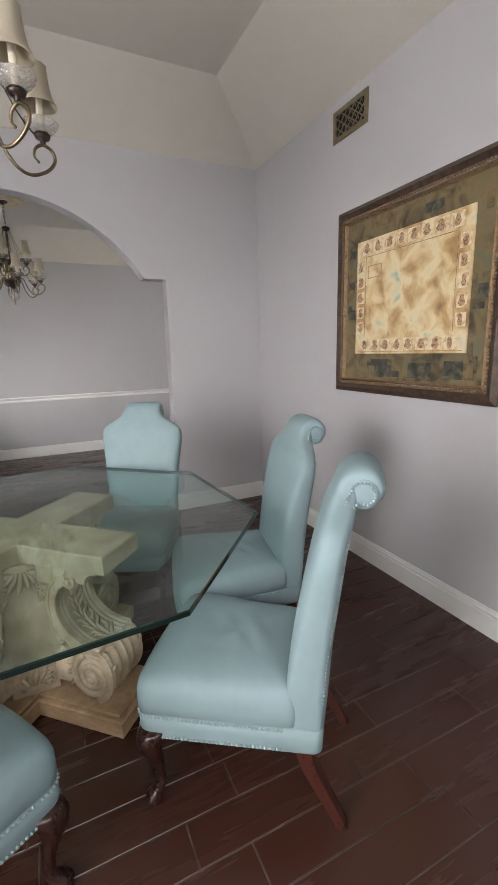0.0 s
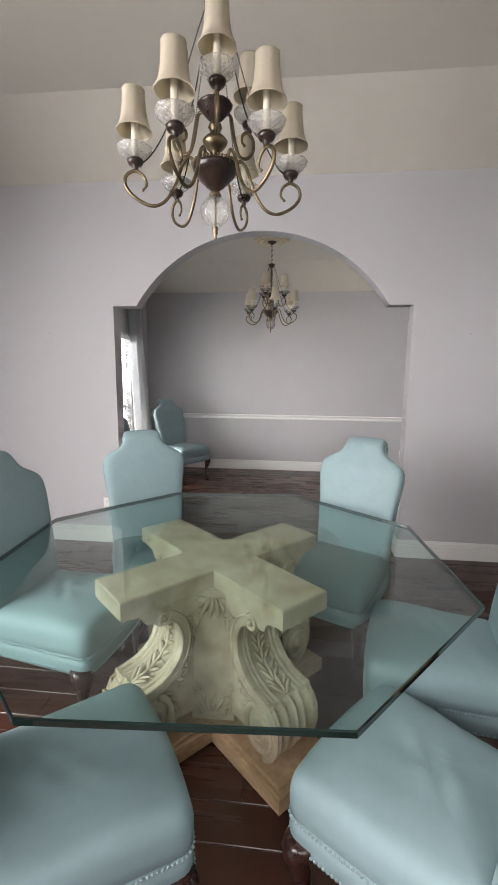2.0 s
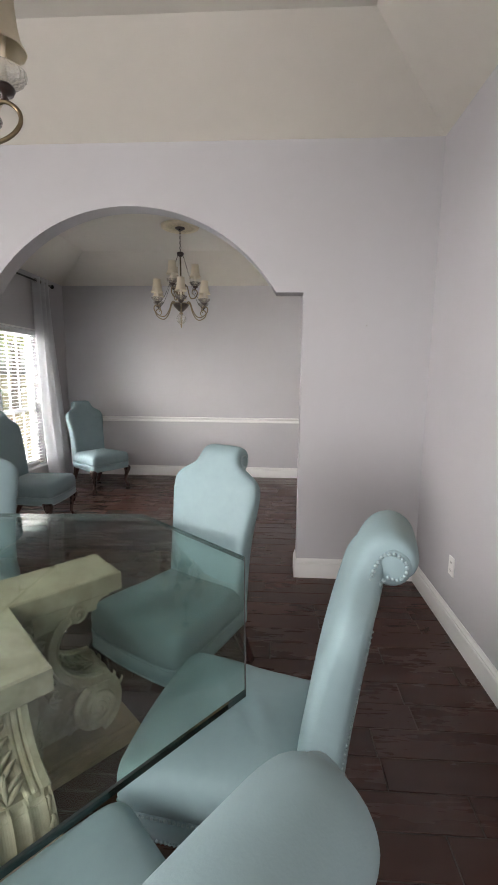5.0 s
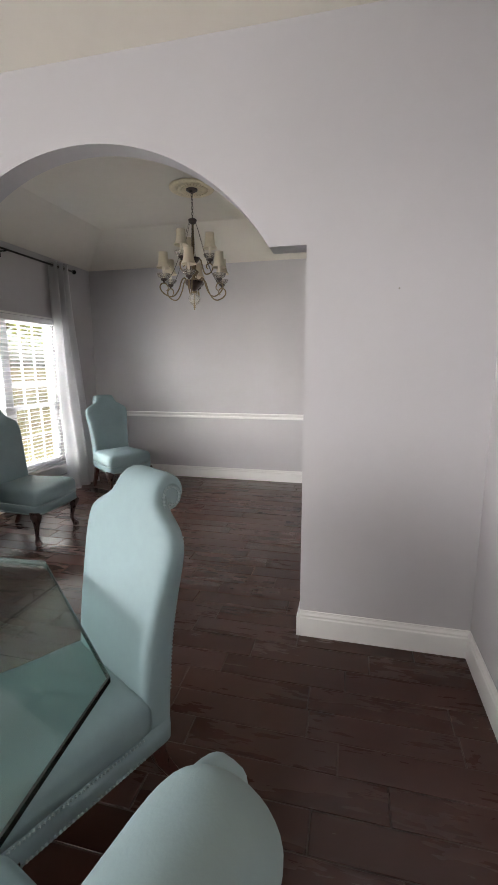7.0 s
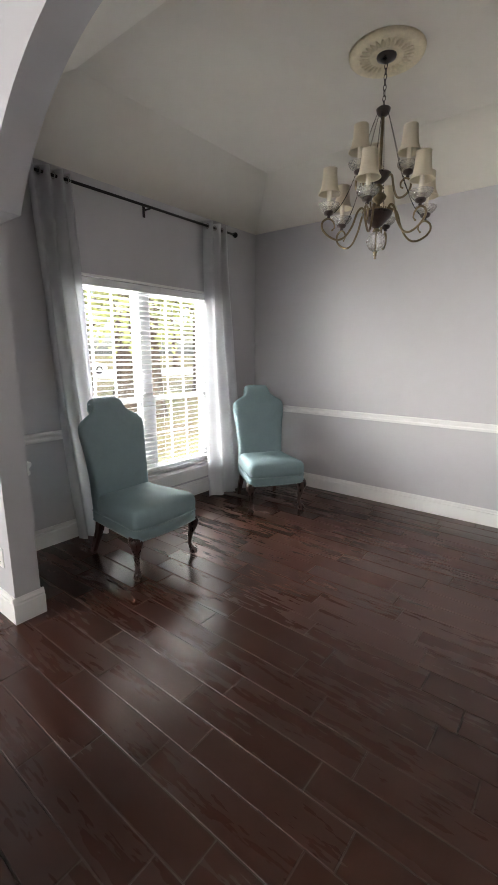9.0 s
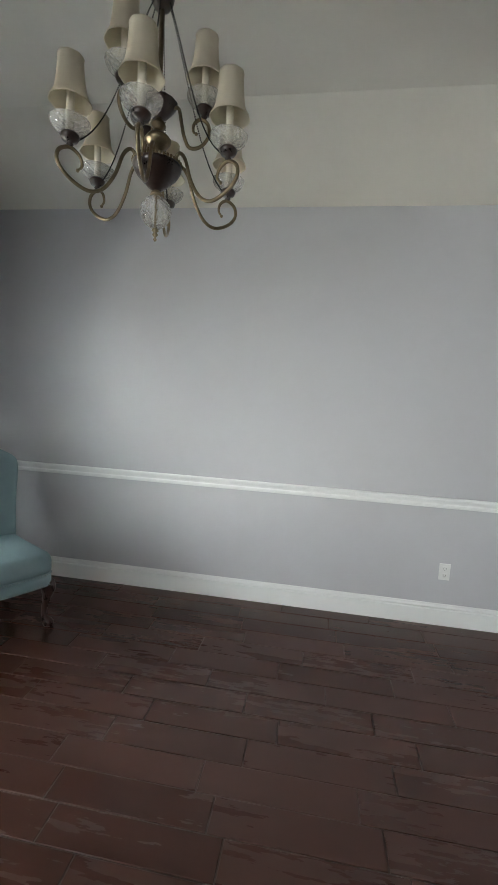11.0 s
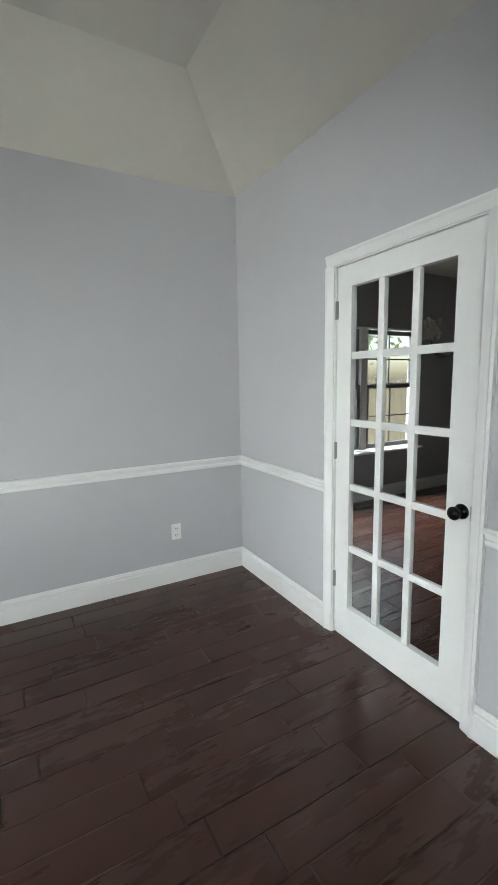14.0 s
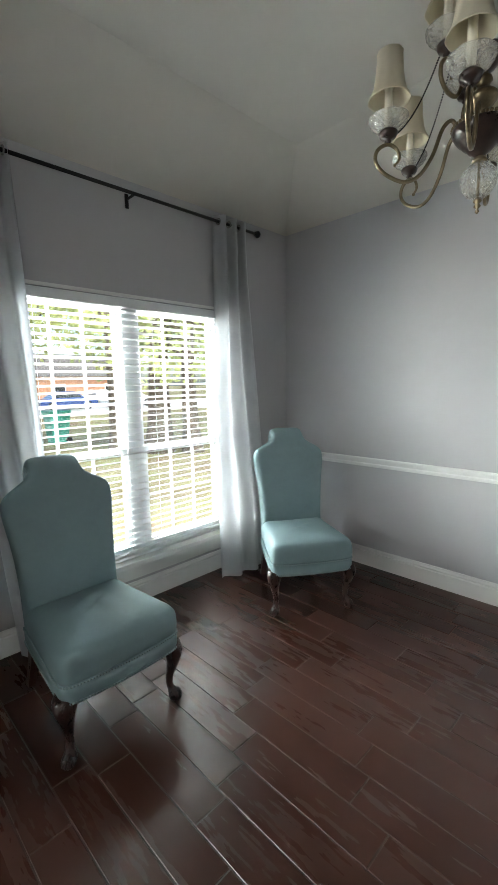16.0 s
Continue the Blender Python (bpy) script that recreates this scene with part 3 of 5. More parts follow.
def outline_ring(z, wf, wr, yf, yr, s, z_noise=0.0):
    pts = []
    quad = [(-wr, yr), (wr, yr), (wf, yf), (-wf, yf)]
    rc = [0.03, 0.03, 0.055, 0.055]
    for k in range(4):
        p, a, b = Vector(quad[k]), Vector(quad[k - 1]), Vector(quad[(k + 1) % 4])
        d0, d1 = (a - p).normalized(), (b - p).normalized()
        q0, q1 = p + d0 * rc[k], p + d1 * rc[k]
        for i in range(6):
            t = i / 5
            q = (1 - t) ** 2 * q0 + 2 * t * (1 - t) * p + t * t * q1
            pts.append(q)
        nxt = Vector(quad[(k + 1) % 4])
        d = (Vector(quad[(k + 2) % 4]) - nxt)
        e0, e1 = q1, nxt + (p - nxt).normalized() * rc[(k + 1) % 4]
        for i in range(1, 6):
            pts.append(e0 + (e1 - e0) * i / 6)
    cy = (yf + yr) / 2
    out = []
    for q in pts:
        x, y = q.x * s, cy + (q.y - cy) * s
        # slightly bowed front
        if y > cy:
            y += 0.022 * s * (1 - (x / wf) ** 2) * (y - cy) / (yf - cy)
        out.append((x, y, z))
    return out


WF, WR, YF, YR = 0.277, 0.232, 0.272, -0.235
RR, RY = 0.226, -0.312   # rear corners of the rail, under the back
bm = bmesh.new()
loft(bm, [outline_ring(z, WF, RR, YF, RY, s) for z, s in ((0.282, 0.9), (0.275, 0.985), (0.281, 1.0), (0.32, 1.003), (0.358, 1.0))], True)
part("seat_rail_cover", bm, M_LEATHER, chair, smooth=True)
bm = bmesh.new()
rg = []
for z, s in ((0.360, 0.985), (0.364, 1.001), (0.395, 1.008), (0.43, 1.006), (0.455, 0.985), (0.474, 0.93), (0.481, 0.89), (0.487, 0.84), (0.4905, 0.79), (0.4935, 0.74), (0.496, 0.69), (0.498, 0.63), (0.500, 0.57), (0.502, 0.5), (0.5032, 0.43), (0.504, 0.36), (0.505, 0.28), (0.5055, 0.2), (0.506, 0.1)):
    r = outline_ring(z, WF, WR, YF, YR, s)
    if z > 0.47:
        r = [(x, y, zz + 0.006 * noise.noise((x * 11, y * 7, 2.0)) + 0.0065 * math.sin(80 * (0.78 * y - 0.63 * x) + 1.2 * math.sin(11 * x)) * math.exp(-((0.78 * y - 0.63 * x + 0.02) / 0.075) ** 2 - ((0.78 * x + 0.63 * y) / 0.10) ** 2)) for x, y, zz in r]
    rg.append(r)
loft(bm, rg, True)
part("seat", bm, M_LEATHER, chair, smooth=True)

# back: rings along a side curve that rolls over at the top
side = [(-0.250, 0.352), (-0.254, 0.38), (-0.261, 0.46), (-0.270, 0.56), (-0.283, 0.66), (-0.300, 0.76), (-0.317, 0.85), (-0.330, 0.91), (-0.340, 0.955), (-0.351, 0.985), (-0.360, 1.01),
        (-0.368, 1.035), (-0.377, 1.06), (-0.389, 1.081), (-0.406, 1.094), (-0.427, 1.096), (-0.446, 1.085), (-0.456, 1.066), (-0.453, 1.046), (-0.440, 1.034)]
wid = [0.225, 0.226, 0.227, 0.230, 0.236, 0.246, 0.260, 0.267, 0.262, 0.238, 0.194, 0.150, 0.130, 0.122, 0.119, 0.118, 0.118, 0.117, 0.116, 0.115]
thk = [0.130, 0.130, 0.129, 0.127, 0.123, 0.117, 0.108, 0.100, 0.094, 0.088, 0.086, 0.082, 0.078, 0.074, 0.068, 0.065, 0.062, 0.057, 0.05, 0.036]
lift = lambda z: max(0.0, (z - 0.46) / 0.6)
sidev = [Vector((0, y + 0.008 * lift(z), z + 0.020 * lift(z) ** 2)) for y, z in side]


def resample(vals, n):
    out = []
    for i in range(len(vals) - 1):
        for k in range(n):
            t = k / n
            a, b, c, d = vals[max(i - 1, 0)], vals[i], vals[i + 1], vals[min(i + 2, len(vals) - 1)]
            out.append(0.5 * (2 * b + (c - a) * t + (2 * a - 5 * b + 4 * c - d) * t * t + (3 * b - a - 3 * c + d) * t ** 3))
    return out + [vals[-1]]


sp, wd, tk = resample(sidev, 3), resample(wid, 3), resample(thk, 3)


def corner(i):
    """Roundness of the back's section: square where it meets the rail, soft higher up."""
    f = min(1, i / 26)
    return 0.20 + 0.22 * f, 0.30 + 0.32 * f


bm = bmesh.new()
rg = []
for i, p in enumerate(sp):
    t = (sp[min(i + 1, len(sp) - 1)] - sp[max(i - 1, 0)]).normalized()
    nrm = Vector((0, t.z, -t.y))
    ring = []
    e1, e2 = corner(i)
    for k in range(36):
        a = 2 * math.pi * k / 36
        c, s = math.cos(a), math.sin(a)
        ux = math.copysign(abs(c) ** e1, c) * wd[i]
        un = math.copysign(abs(s) ** e2, s) * tk[i] / 2
        ring.append(Vector((ux, 0, 0)) + p + nrm * un)
    rg.append(ring)
loft(bm, rg, True)
bmesh.ops.recalc_face_normals(bm, faces=bm.faces[:])
part("backrest", bm, M_LEATHER, chair, smooth=True)

# nailheads
bm = bmesh.new()
for s in (-1, 1):
    acc = 0.0
    for i in range(6, len(sp) - 33):
        t = (sp[i + 1] - sp[i]).normalized()
        seg = (sp[i + 1] - sp[i]).length
        nrm = Vector((0, t.z, -t.y))
        e1, e2 = corner(i)
        edge = math.sqrt(1 - 0.8 ** (2 / e2)) ** e1
        while acc <= seg:
            ball(bm, sp[i] + t * acc - nrm * (tk[i] * 0.40) + Vector((s * (wd[i] * edge), 0, 0)), 0.0036, 5, 3)
            acc += 0.0135
        acc -= seg
part("nailhead_strip", bm, M_NAIL, chair, "rows of domed nailheads")["kind"] = "stuff"
bm = bmesh.new()


def nail_rows(bm, z):
    r = [Vector(p) for p in outline_ring(z, WF, RR, YF, RY, 1.005)]
    n = len(r)
    pts = r[n // 4 - 2:] + r[:0]
    d, acc = 0.0, 0.0
    for p, q in zip(pts, pts[1:]):
        seg = (q - p).length
        while acc <= seg:
            c = p + (q - p) * (acc / seg)
            ball(bm, c, 0.0050, 6, 3)
            acc += 0.0125
        acc -= seg


nail_rows(bm, 0.286)
nail_rows(bm, 0.354)
part("nailhead_trim", bm, M_NAIL, chair, "rows of domed nailheads")["kind"] = "stuff"
for s in (-1, 1):
    bm = bmesh.new()
    lathe(bm, [(0.046, -0.008), (0.046, -0.001), (0.038, 0.002), (0.026, 0.005), (0.008, 0.007)], 24)
    bmesh.ops.transform(bm, matrix=Matrix.Translation((s * 0.1185, -0.410, 1.073)) @ Matrix.Rotation(radians(90 * s), 4, "Y"), verts=bm.verts)
    disc = part("scroll_end", bm, M_LEATHER, chair, smooth=True)
    bm = bmesh.new()
    drop = smooth_path([(0, -0.366, 1.016), (0, -0.374, 1.036), (0, -0.385, 1.062), (0, -0.404, 1.083), (0, -0.430, 1.084), (0, -0.450, 1.066), (0, -0.451, 1.040), (0, -0.434, 1.024), (0, -0.412, 1.028), (0, -0.397, 1.022), (0, -0.384, 1.006)], 12)
    acc, nxt = 0.0, 0.0
    for p, q in zip(drop, drop[1:]):
        acc += (q - p).length
        if acc >= nxt:
            out = 0.1215 + max(0.0, 1.078 - q.z) * 0.55 * min(1, max(0, (q.y + 0.415) / 0.03))
            ball(bm, (s * out, q.y + 0.008, q.z + 0.021), 0.0052, 7, 4)
            nxt += 0.0108
    part("nailhead_spiral", bm, M_NAIL, disc, "spiral of nailheads", True)["kind"] = "stuff"
for s in (-1, 1):
    bm = bmesh.new()
    lx, ly = s * 0.243, 0.222
    prof = [(0.300, 0.046, 0.0), (0.285, 0.050, 0.006), (0.262, 0.048, 0.014), (0.235, 0.040, 0.017), (0.20, 0.030, 0.012), (0.16, 0.023, 0.003), (0.12, 0.0185, -0.004), (0.085, 0.0165, -0.006), (0.06, 0.018, 0.0),
            (0.046, 0.026, 0.010), (0.03, 0.031, 0.016), (0.014, 0.029, 0.018), (0.004, 0.022, 0.018), (0.0, 0.012, 0.018)]
    rings = []
    for z, r, o in reversed(prof):
        rings.append([(lx + s * o * 0.75 + r * math.cos(2 * math.pi * k / 14) * (1 + 0.1 * math.cos(8 * math.pi * k / 14) * (z < 0.05)), ly + o + r * math.sin(2 * math.pi * k / 14), z) for k in range(14)])
    loft(bm, rings)
    part("front_leg", bm, M_LEG, chair, "carved dark cabriole leg with claw foot", True)
    bm = bmesh.new()
    rings = []
    for z, y, w in ((0, -0.375, 0.017), (0.05, -0.352, 0.018), (0.12, -0.315, 0.020), (0.20, -0.275, 0.0225), (0.30, -0.245, 0.025)):
        cx = s * 0.197
        rings.append([(cx - w, y - w, z), (cx, y - w * 1.12, z), (cx + w, y - w, z), (cx + w, y + w, z), (cx, y + w * 1.12, z), (cx - w, y + w, z)])
    loft(bm, rings)
    part("rear_leg", bm, M_LEGR, chair, "raked red mahogany leg")
CHAIRS = [(0.645, -2.555, 51.2), (0.885, -1.920, 77.0), (0.515, -1.222, 149.5), (-0.570, -1.150, -150.0), (-0.806, -1.768, -96.5), (-0.335, -2.655, -54.4), (-1.335, 2.447, -124.3), (-1.370, 0.960, -89.9)]
chair.matrix_world = pose(CHAIRS[0][0], CHAIRS[0][1], 0, 0, 0, CHAIRS[0][2])
for i, (x, y, a) in enumerate(CHAIRS[1:]):
    c = copy_thing(chair, pose(x, y, 0, 0, 0, a))
    if i == 5:
        c["label"] = "pale aqua leather side chair in the corner by the curtain"
    if i == 6:
        c["label"] = "pale aqua leather side chair in front of the window"

# ---- dining table: octagonal glass on a carved cross pedestal ----
TX, TY = -0.034, -1.856
table = thing("dining_table", "octagonal glass dining table on carved ivory scroll pedestal", "table", m=pose(TX, TY, 0))
bm = bmesh.new()
R8 = 1.006
o8 = [(R8 * math.cos(radians(22.5 + 45 * k + 4)), R8 * math.sin(radians(22.5 + 45 * k + 4))) for k in range(8)]
z0, z1, bv = 0.751, 0.772, 0.004
rings = []
for z, s in ((z0, 1 - bv), (z0 + 0.003, 1), (z1 - 0.003, 1), (z1, 1 - bv)):
    rings.append([(x * s, y * s, z) for x, y in o8])
loft(bm, rings)
top = part("glass_top", bm, M_TABLE, table, "clear greenish octagonal glass top")
top.data.materials.append(M_EDGE)
for f in top.data.polygons:
    f.material_index = 0 if abs(f.normal.z) > 0.9 else 1
top.visible_shadow = False

ARM_L, ARM_W = 0.556, 0.125
PED = Vector((-0.020, 0.031, 0))   # pedestal's middle off the glass's


def cross_outline(L, W, rot):
    pts = []
    for k in range(4):
        a = radians(45 + 90 * k + rot)
        d, n = Vector((math.cos(a), math.sin(a))), Vector((-math.sin(a), math.cos(a)))
        pts += [d * W - n * W + d * 0, d * L - n * W, d * L + n * W]
    return [(p.x, p.y) for p in pts]


def cross_slab(L, W, z0, z1, bev):
    bm = bmesh.new()
    o = cross_outline(L, W, 1.5)
    rings = []
    for z, d in ((z0, bev), (z0 + bev, 0), (z1 - bev, 0), (z1, bev)):
        rings.append([(x, y, z) for x, y in cross_outline(L - d, W - d, 1.5)])
    loft(bm, rings)
    return bm


part("top_cross", cross_slab(ARM_L, ARM_W, 0.672, 0.7495, 0.006), M_STONE, table, "ivory painted cross-shaped support slab")
bm = cross_slab(0.60, 0.165, 0.0, 0.075, 0.006)
part("base_plinth", bm, M_STONEB, table, "tan washed cross-shaped plinth")
part("base_moulding", cross_slab(0.580, 0.148, 0.074, 0.090, 0.005), M_STONEB, table)
bm = bmesh.new()
for hx, hy in ((0.205, 0.098), (0.098, 0.205)):
    add_box(bm, -hx, hx, -hy, hy, 0.085, 0.674, 0.004, Matrix.Rotation(radians(1.5), 4, "Z"))
core = part("core", bm, M_STONE, table, "ivory central block with carved panels")


def carved_leaf(bm, base, d, up, L, wide=0.012, curl=0.012):
    """One fleshy acanthus lobe from base along d, standing off along up and curling at its tip."""
    sd_ = d.cross(up).normalized()
    rings = []
    for q, wv, hh in ((0.0, 0.35, 0.0), (0.25, 0.9, 0.5), (0.55, 1.0, 0.8), (0.82, 0.6, 1.1), (1.0, 0.1, 0.7)):
        c = base + d * (L * q) + up * (curl * hh) + sd_ * (0.18 * L * q * q)
        rings.append([c + sd_ * wide * wv, c + up * 0.005, c - sd_ * wide * wv, c - up * 0.008])
    loft(bm, rings)


for k in range(4):
    m = Matrix.Rotation(radians(90 * k + 1.5), 4, "Z")
    up = Vector((0, -1, 0))
    # leafy crest under the slab and at the foot of the panel
    for zc, sg, n in ((0.645, -1, 9), (0.13, 1, 9)):
        bm = bmesh.new()
        for j in range(n):
            a = radians(-80 + 160 * j / (n - 1))
            d = Vector((math.sin(a), 0, sg * math.cos(a)))
            carved_leaf(bm, Vector((0.035 * math.sin(a), -0.205, zc)), d, up, 0.06 + 0.03 * math.cos(2 * a), 0.013, 0.012)
        for s in (-1, 1):
            pts = []
            for q in range(26):
                f = q / 25
                b = 0.4 + 8.2 * f
                pts.append((s * 0.062 + s * 0.026 * (1 - 0.8 * f) * math.cos(b), -0.208, zc + sg * 0.065 + sg * 0.026 * (1 - 0.8 * f) * math.sin(b)))
            tube(bm, pts, 0.0055, 6)
            for j in range(3):
                a = s * radians(25 + 22 * j)
                carved_leaf(bm, Vector((s * 0.06, -0.205, zc + sg * 0.09)), Vector((math.sin(a) * 0.5, 0, sg * math.cos(a))).normalized(), up, 0.05, 0.009, 0.010)
        bmesh.ops.recalc_face_normals(bm, faces=bm.faces[:])
        bmesh.ops.transform(bm, matrix=m, verts=bm.verts)
        part("carved_crest", bm, M_STONE, core, smooth=True)["kind"] = "stuff"


def scroll_leg(parent, ang):
    rotm = Matrix.Rotation(radians(ang), 4, "Z")
    W = 0.118
    # outer face (r, z): small top scroll, hollow, stepped shoulder, bulging foot
    hollow = smooth_path([(0.388, 0.640, 0), (0.380, 0.612, 0), (0.345, 0.600, 0), (0.312, 0.578, 0), (0.290, 0.535, 0), (0.286, 0.485, 0), (0.302, 0.435, 0), (0.338, 0.392, 0), (0.392, 0.360, 0), (0.455, 0.345, 0), (0.487, 0.342, 0)], 4)
    foot = smooth_path([(0.492, 0.322, 0), (0.506, 0.316, 0), (0.524, 0.290, 0), (0.538, 0.245, 0), (0.538, 0.195, 0), (0.522, 0.145, 0), (0.492, 0.108, 0), (0.455, 0.090, 0)], 4)
    face = hollow + foot
    nh, n = len(hollow), len(hollow) + len(foot)
    cols = [i / 32 for i in range(33)]
    bm = bmesh.new()
    grid, back = [], []
    for i, p in enumerate(face):
        t = (face[min(i + 1, n - 1)] - face[max(i - 1, 0)]).normalized()
        nr = Vector((-t.y, t.x, 0))
        nr = nr if nr.x > -0.2 else -nr
        row = []
        for c in cols:
            u = 2 * c - 1
            if i < nh:
                # proud rims, a bead beside each, flat sunk bed between
                fl = 0.0 if abs(u) > 0.80 else 0.011 if abs(u) > 0.70 else 0.003 if abs(u) > 0.60 else 0.012 if abs(u) > 0.52 else 0.006 if abs(u) > 0.42 else 0.014
                fl *= min(1, i / 8)
            else:
                fl = 0.013 * abs(math.sin(u * math.pi * 2.5)) ** 0.7 if abs(u) < 0.98 else 0
                fl *= min(1, (n - i) / 6)
            q = p - nr * fl
            row.append(bm.verts.new((q.x, u * W, q.y)))
        grid.append(row)
        back.append(p - nr * 0.045)
    for a, b in zip(grid, grid[1:]):
        for j in range(32):
            bm.faces.new((a[j], a[j + 1], b[j + 1], b[j]))
    # thick rim bands at the sides, then recessed webs that reach the core
    WI = W - 0.034
    for j, s in ((0, -1), (32, 1)):
        b1 = [bm.verts.new((max(0.2, q.x), s * W, q.y)) for q in back]
        b2 = [bm.verts.new((max(0.2, q.x), s * WI, q.y)) for q in back]
        b3 = [bm.verts.new((0.12, s * WI, q.y)) for q in back]
        for i in range(n - 1):
            bm.faces.new((grid[i][j], grid[i + 1][j], b1[i + 1], b1[i]))
            bm.faces.new((b1[i], b1[i + 1], b2[i + 1], b2[i]))
            bm.faces.new((b2[i], b2[i + 1], b3[i + 1], b3[i]))
    bmesh.ops.recalc_face_normals(bm, faces=bm.faces[:])
    bmesh.ops.transform(bm, matrix=rotm, verts=bm.verts)
    leg = part("scroll_leg", bm, M_STONE, parent, "fluted ivory scroll bracket leg")
    # corbel with a cove between the arm of the slab and the scroll
    bm = bmesh.new()
    cove = [(0.20, 0.674), (0.505, 0.674), (0.503, 0.662), (0.486, 0.662)] + [(0.486 - 0.040 * math.sin(a), 0.622 + 0.040 * math.cos(a)) for a in [math.pi / 2 * k / 6 for k in range(1, 7)]] + [(0.43, 0.618), (0.40, 0.624), (0.36, 0.60), (0.20, 0.60)]
    extrude_poly(bm, cove, -W + 0.004, W - 0.004, lambda u, v, w: (u, w, v))
    bmesh.ops.transform(bm, matrix=rotm, verts=bm.verts)
    part("corbel", bm, M_STONE, leg)
    for s in (-1, 1):
        # big foot volute: raised band winding in over a sunk disc
        for cr, cz, rad, turns, w, nm in ((0.432, 0.208, 0.098, 2.0, 0.0150, "foot_volute"), (0.372, 0.628, 0.040, 1.6, 0.0080, "top_volute")):
            bm = bmesh.new()
            vs = lathe(bm, [(rad * 0.98, -0.030), (rad * 0.98, -0.006), (rad * 0.4, 0.0), (rad * 0.12, 0.004)], 28)
            bmesh.ops.transform(bm, matrix=Matrix.Translation((cr, s * W, cz)) @ Matrix.Rotation(radians(-90 * s), 4, "X"), verts=vs)
            pts, rads = [], []
            for k in range(73):
                f = k / 72
                a = 1.9 + 2 * math.pi * turns * f
                rr = rad * (1 - 0.86 * f ** 0.9)
                pts.append((cr + rr * math.cos(a), s * (W - 0.004 + 0.010 * f), cz + rr * math.sin(a)))
                rads.append(w * (1.0 - 0.35 * f))
            tube(bm, pts, rads, 8)
            ball(bm, (cr, s * (W + 0.008), cz), w * 1.2, 10, 6)
            bmesh.ops.transform(bm, matrix=rotm, verts=bm.verts)
            part(nm, bm, M_STONE, leg, smooth=True)
        # raised lip along the side rim
        bm = bmesh.new()
        for off, rr in ((-0.006, 0.0055), (-0.040, 0.0060)):
            pts = []
            for i in range(2, nh):
                t = (hollow[min(i + 1, nh - 1)] - hollow[i - 1]).normalized()
                nr = Vector((-t.y, t.x, 0))
                nr = nr if nr.x > -0.2 else -nr
                q = hollow[i] + nr * off
                pts.append((q.x, s * (W - 0.001), q.y))
            tube(bm, pts, rr, 6)
        bmesh.ops.transform(bm, matrix=rotm, verts=bm.verts)
        part("edge_bead", bm, M_STONE, leg, smooth=True)
        # carved leaves on the sunk side web
        bm = bmesh.new()
        up = Vector((0, s, 0))
        for k in range(7):
            f = k / 6
            base = Vector((0.20 + 0.045 * f * f, s * (WI - 0.002), 0.56 - 0.26 * f))
            for a in (35, 75, 115, 150):
                d = Vector((math.cos(radians(a - 70)), 0, math.sin(radians(a - 70))))
                carved_leaf(bm, base, d, up, 0.05, 0.010, 0.012)
        for k in range(9):
            a = radians(20 + 22 * k)
            carved_leaf(bm, Vector((0.432 + 0.105 * math.cos(a), s * (WI + 0.012), 0.208 + 0.105 * math.sin(a))), Vector((math.cos(a + 0.9), 0, math.sin(a + 0.9))), up, 0.045, 0.012, 0.012)
        bmesh.ops.recalc_face_normals(bm, faces=bm.faces[:])
        bmesh.ops.transform(bm, matrix=rotm, verts=bm.verts)
        part("side_carving", bm, M_STONE, leg, smooth=True)
    # acanthus spray lying in the hollow
    bm = bmesh.new()
    for k in range(9):
        f = k / 8
        i = int(nh * (0.42 + 0.50 * f))
        p = hollow[i]
        t = (hollow[min(i + 1, nh - 1)] - hollow[i - 1]).normalized()
        nr = Vector((-t.y, t.x, 0))
        nr = nr if nr.x > -0.2 else -nr
        up = Vector((nr.x, 0, nr.y))
        base = Vector((p.x, 0, p.y)) - up * 0.012
        L = 0.036 + 0.034 * f
        for s in (-1, 1):
            carved_leaf(bm, base + Vector((0, s * 0.004, 0)), Vector((-t.x * 0.72, s * 0.70, -t.y * 0.72)).normalized(), up, L, 0.011, 0.016)
        carved_leaf(bm, base, Vector((-t.x, 0, -t.y)).normalized(), up, L * 1.1, 0.009, 0.018)
    bmesh.ops.recalc_face_normals(bm, faces=bm.faces[:])
    bmesh.ops.transform(bm, matrix=rotm, verts=bm.verts)
    part("acanthus_leaf", bm, M_STONE, leg, smooth=True)


for k in range(4):
    scroll_leg(table, 45 + 90 * k + 1.5)
for ob in table.children:
    if ob is not top:
        ob.location = PED
        ob.scale = (0.925, 0.925, 1)
# ---- chandeliers ----


def cut_lathe(bm, profile, seg, centre, n, amp):
    """Turned glass with diamond cuts; the profile is subdivided for the facets."""
    dense = []
    for (r0, q0), (r1, q1) in zip(profile, profile[1:]):
        for k in range(3):
            f = k / 3
            dense.append((r0 + (r1 - r0) * f, q0 + (q1 - q0) * f))
    dense.append(profile[-1])
    rings = []
    for i, (r, zz) in enumerate(dense):
        ring = []
        for j in range(seg):
            a = 2 * math.pi * j / seg
            w = abs(math.sin(n / 2 * a + 0.7 * i)) * abs(math.sin(n / 2 * a - 0.7 * i))
            q = r * (1 - amp + amp * 2 * w)
            ring.append((centre[0] + q * math.cos(a), centre[1] + q * math.sin(a), centre[2] + zz))
        rings.append(ring)
    loft(bm, rings)


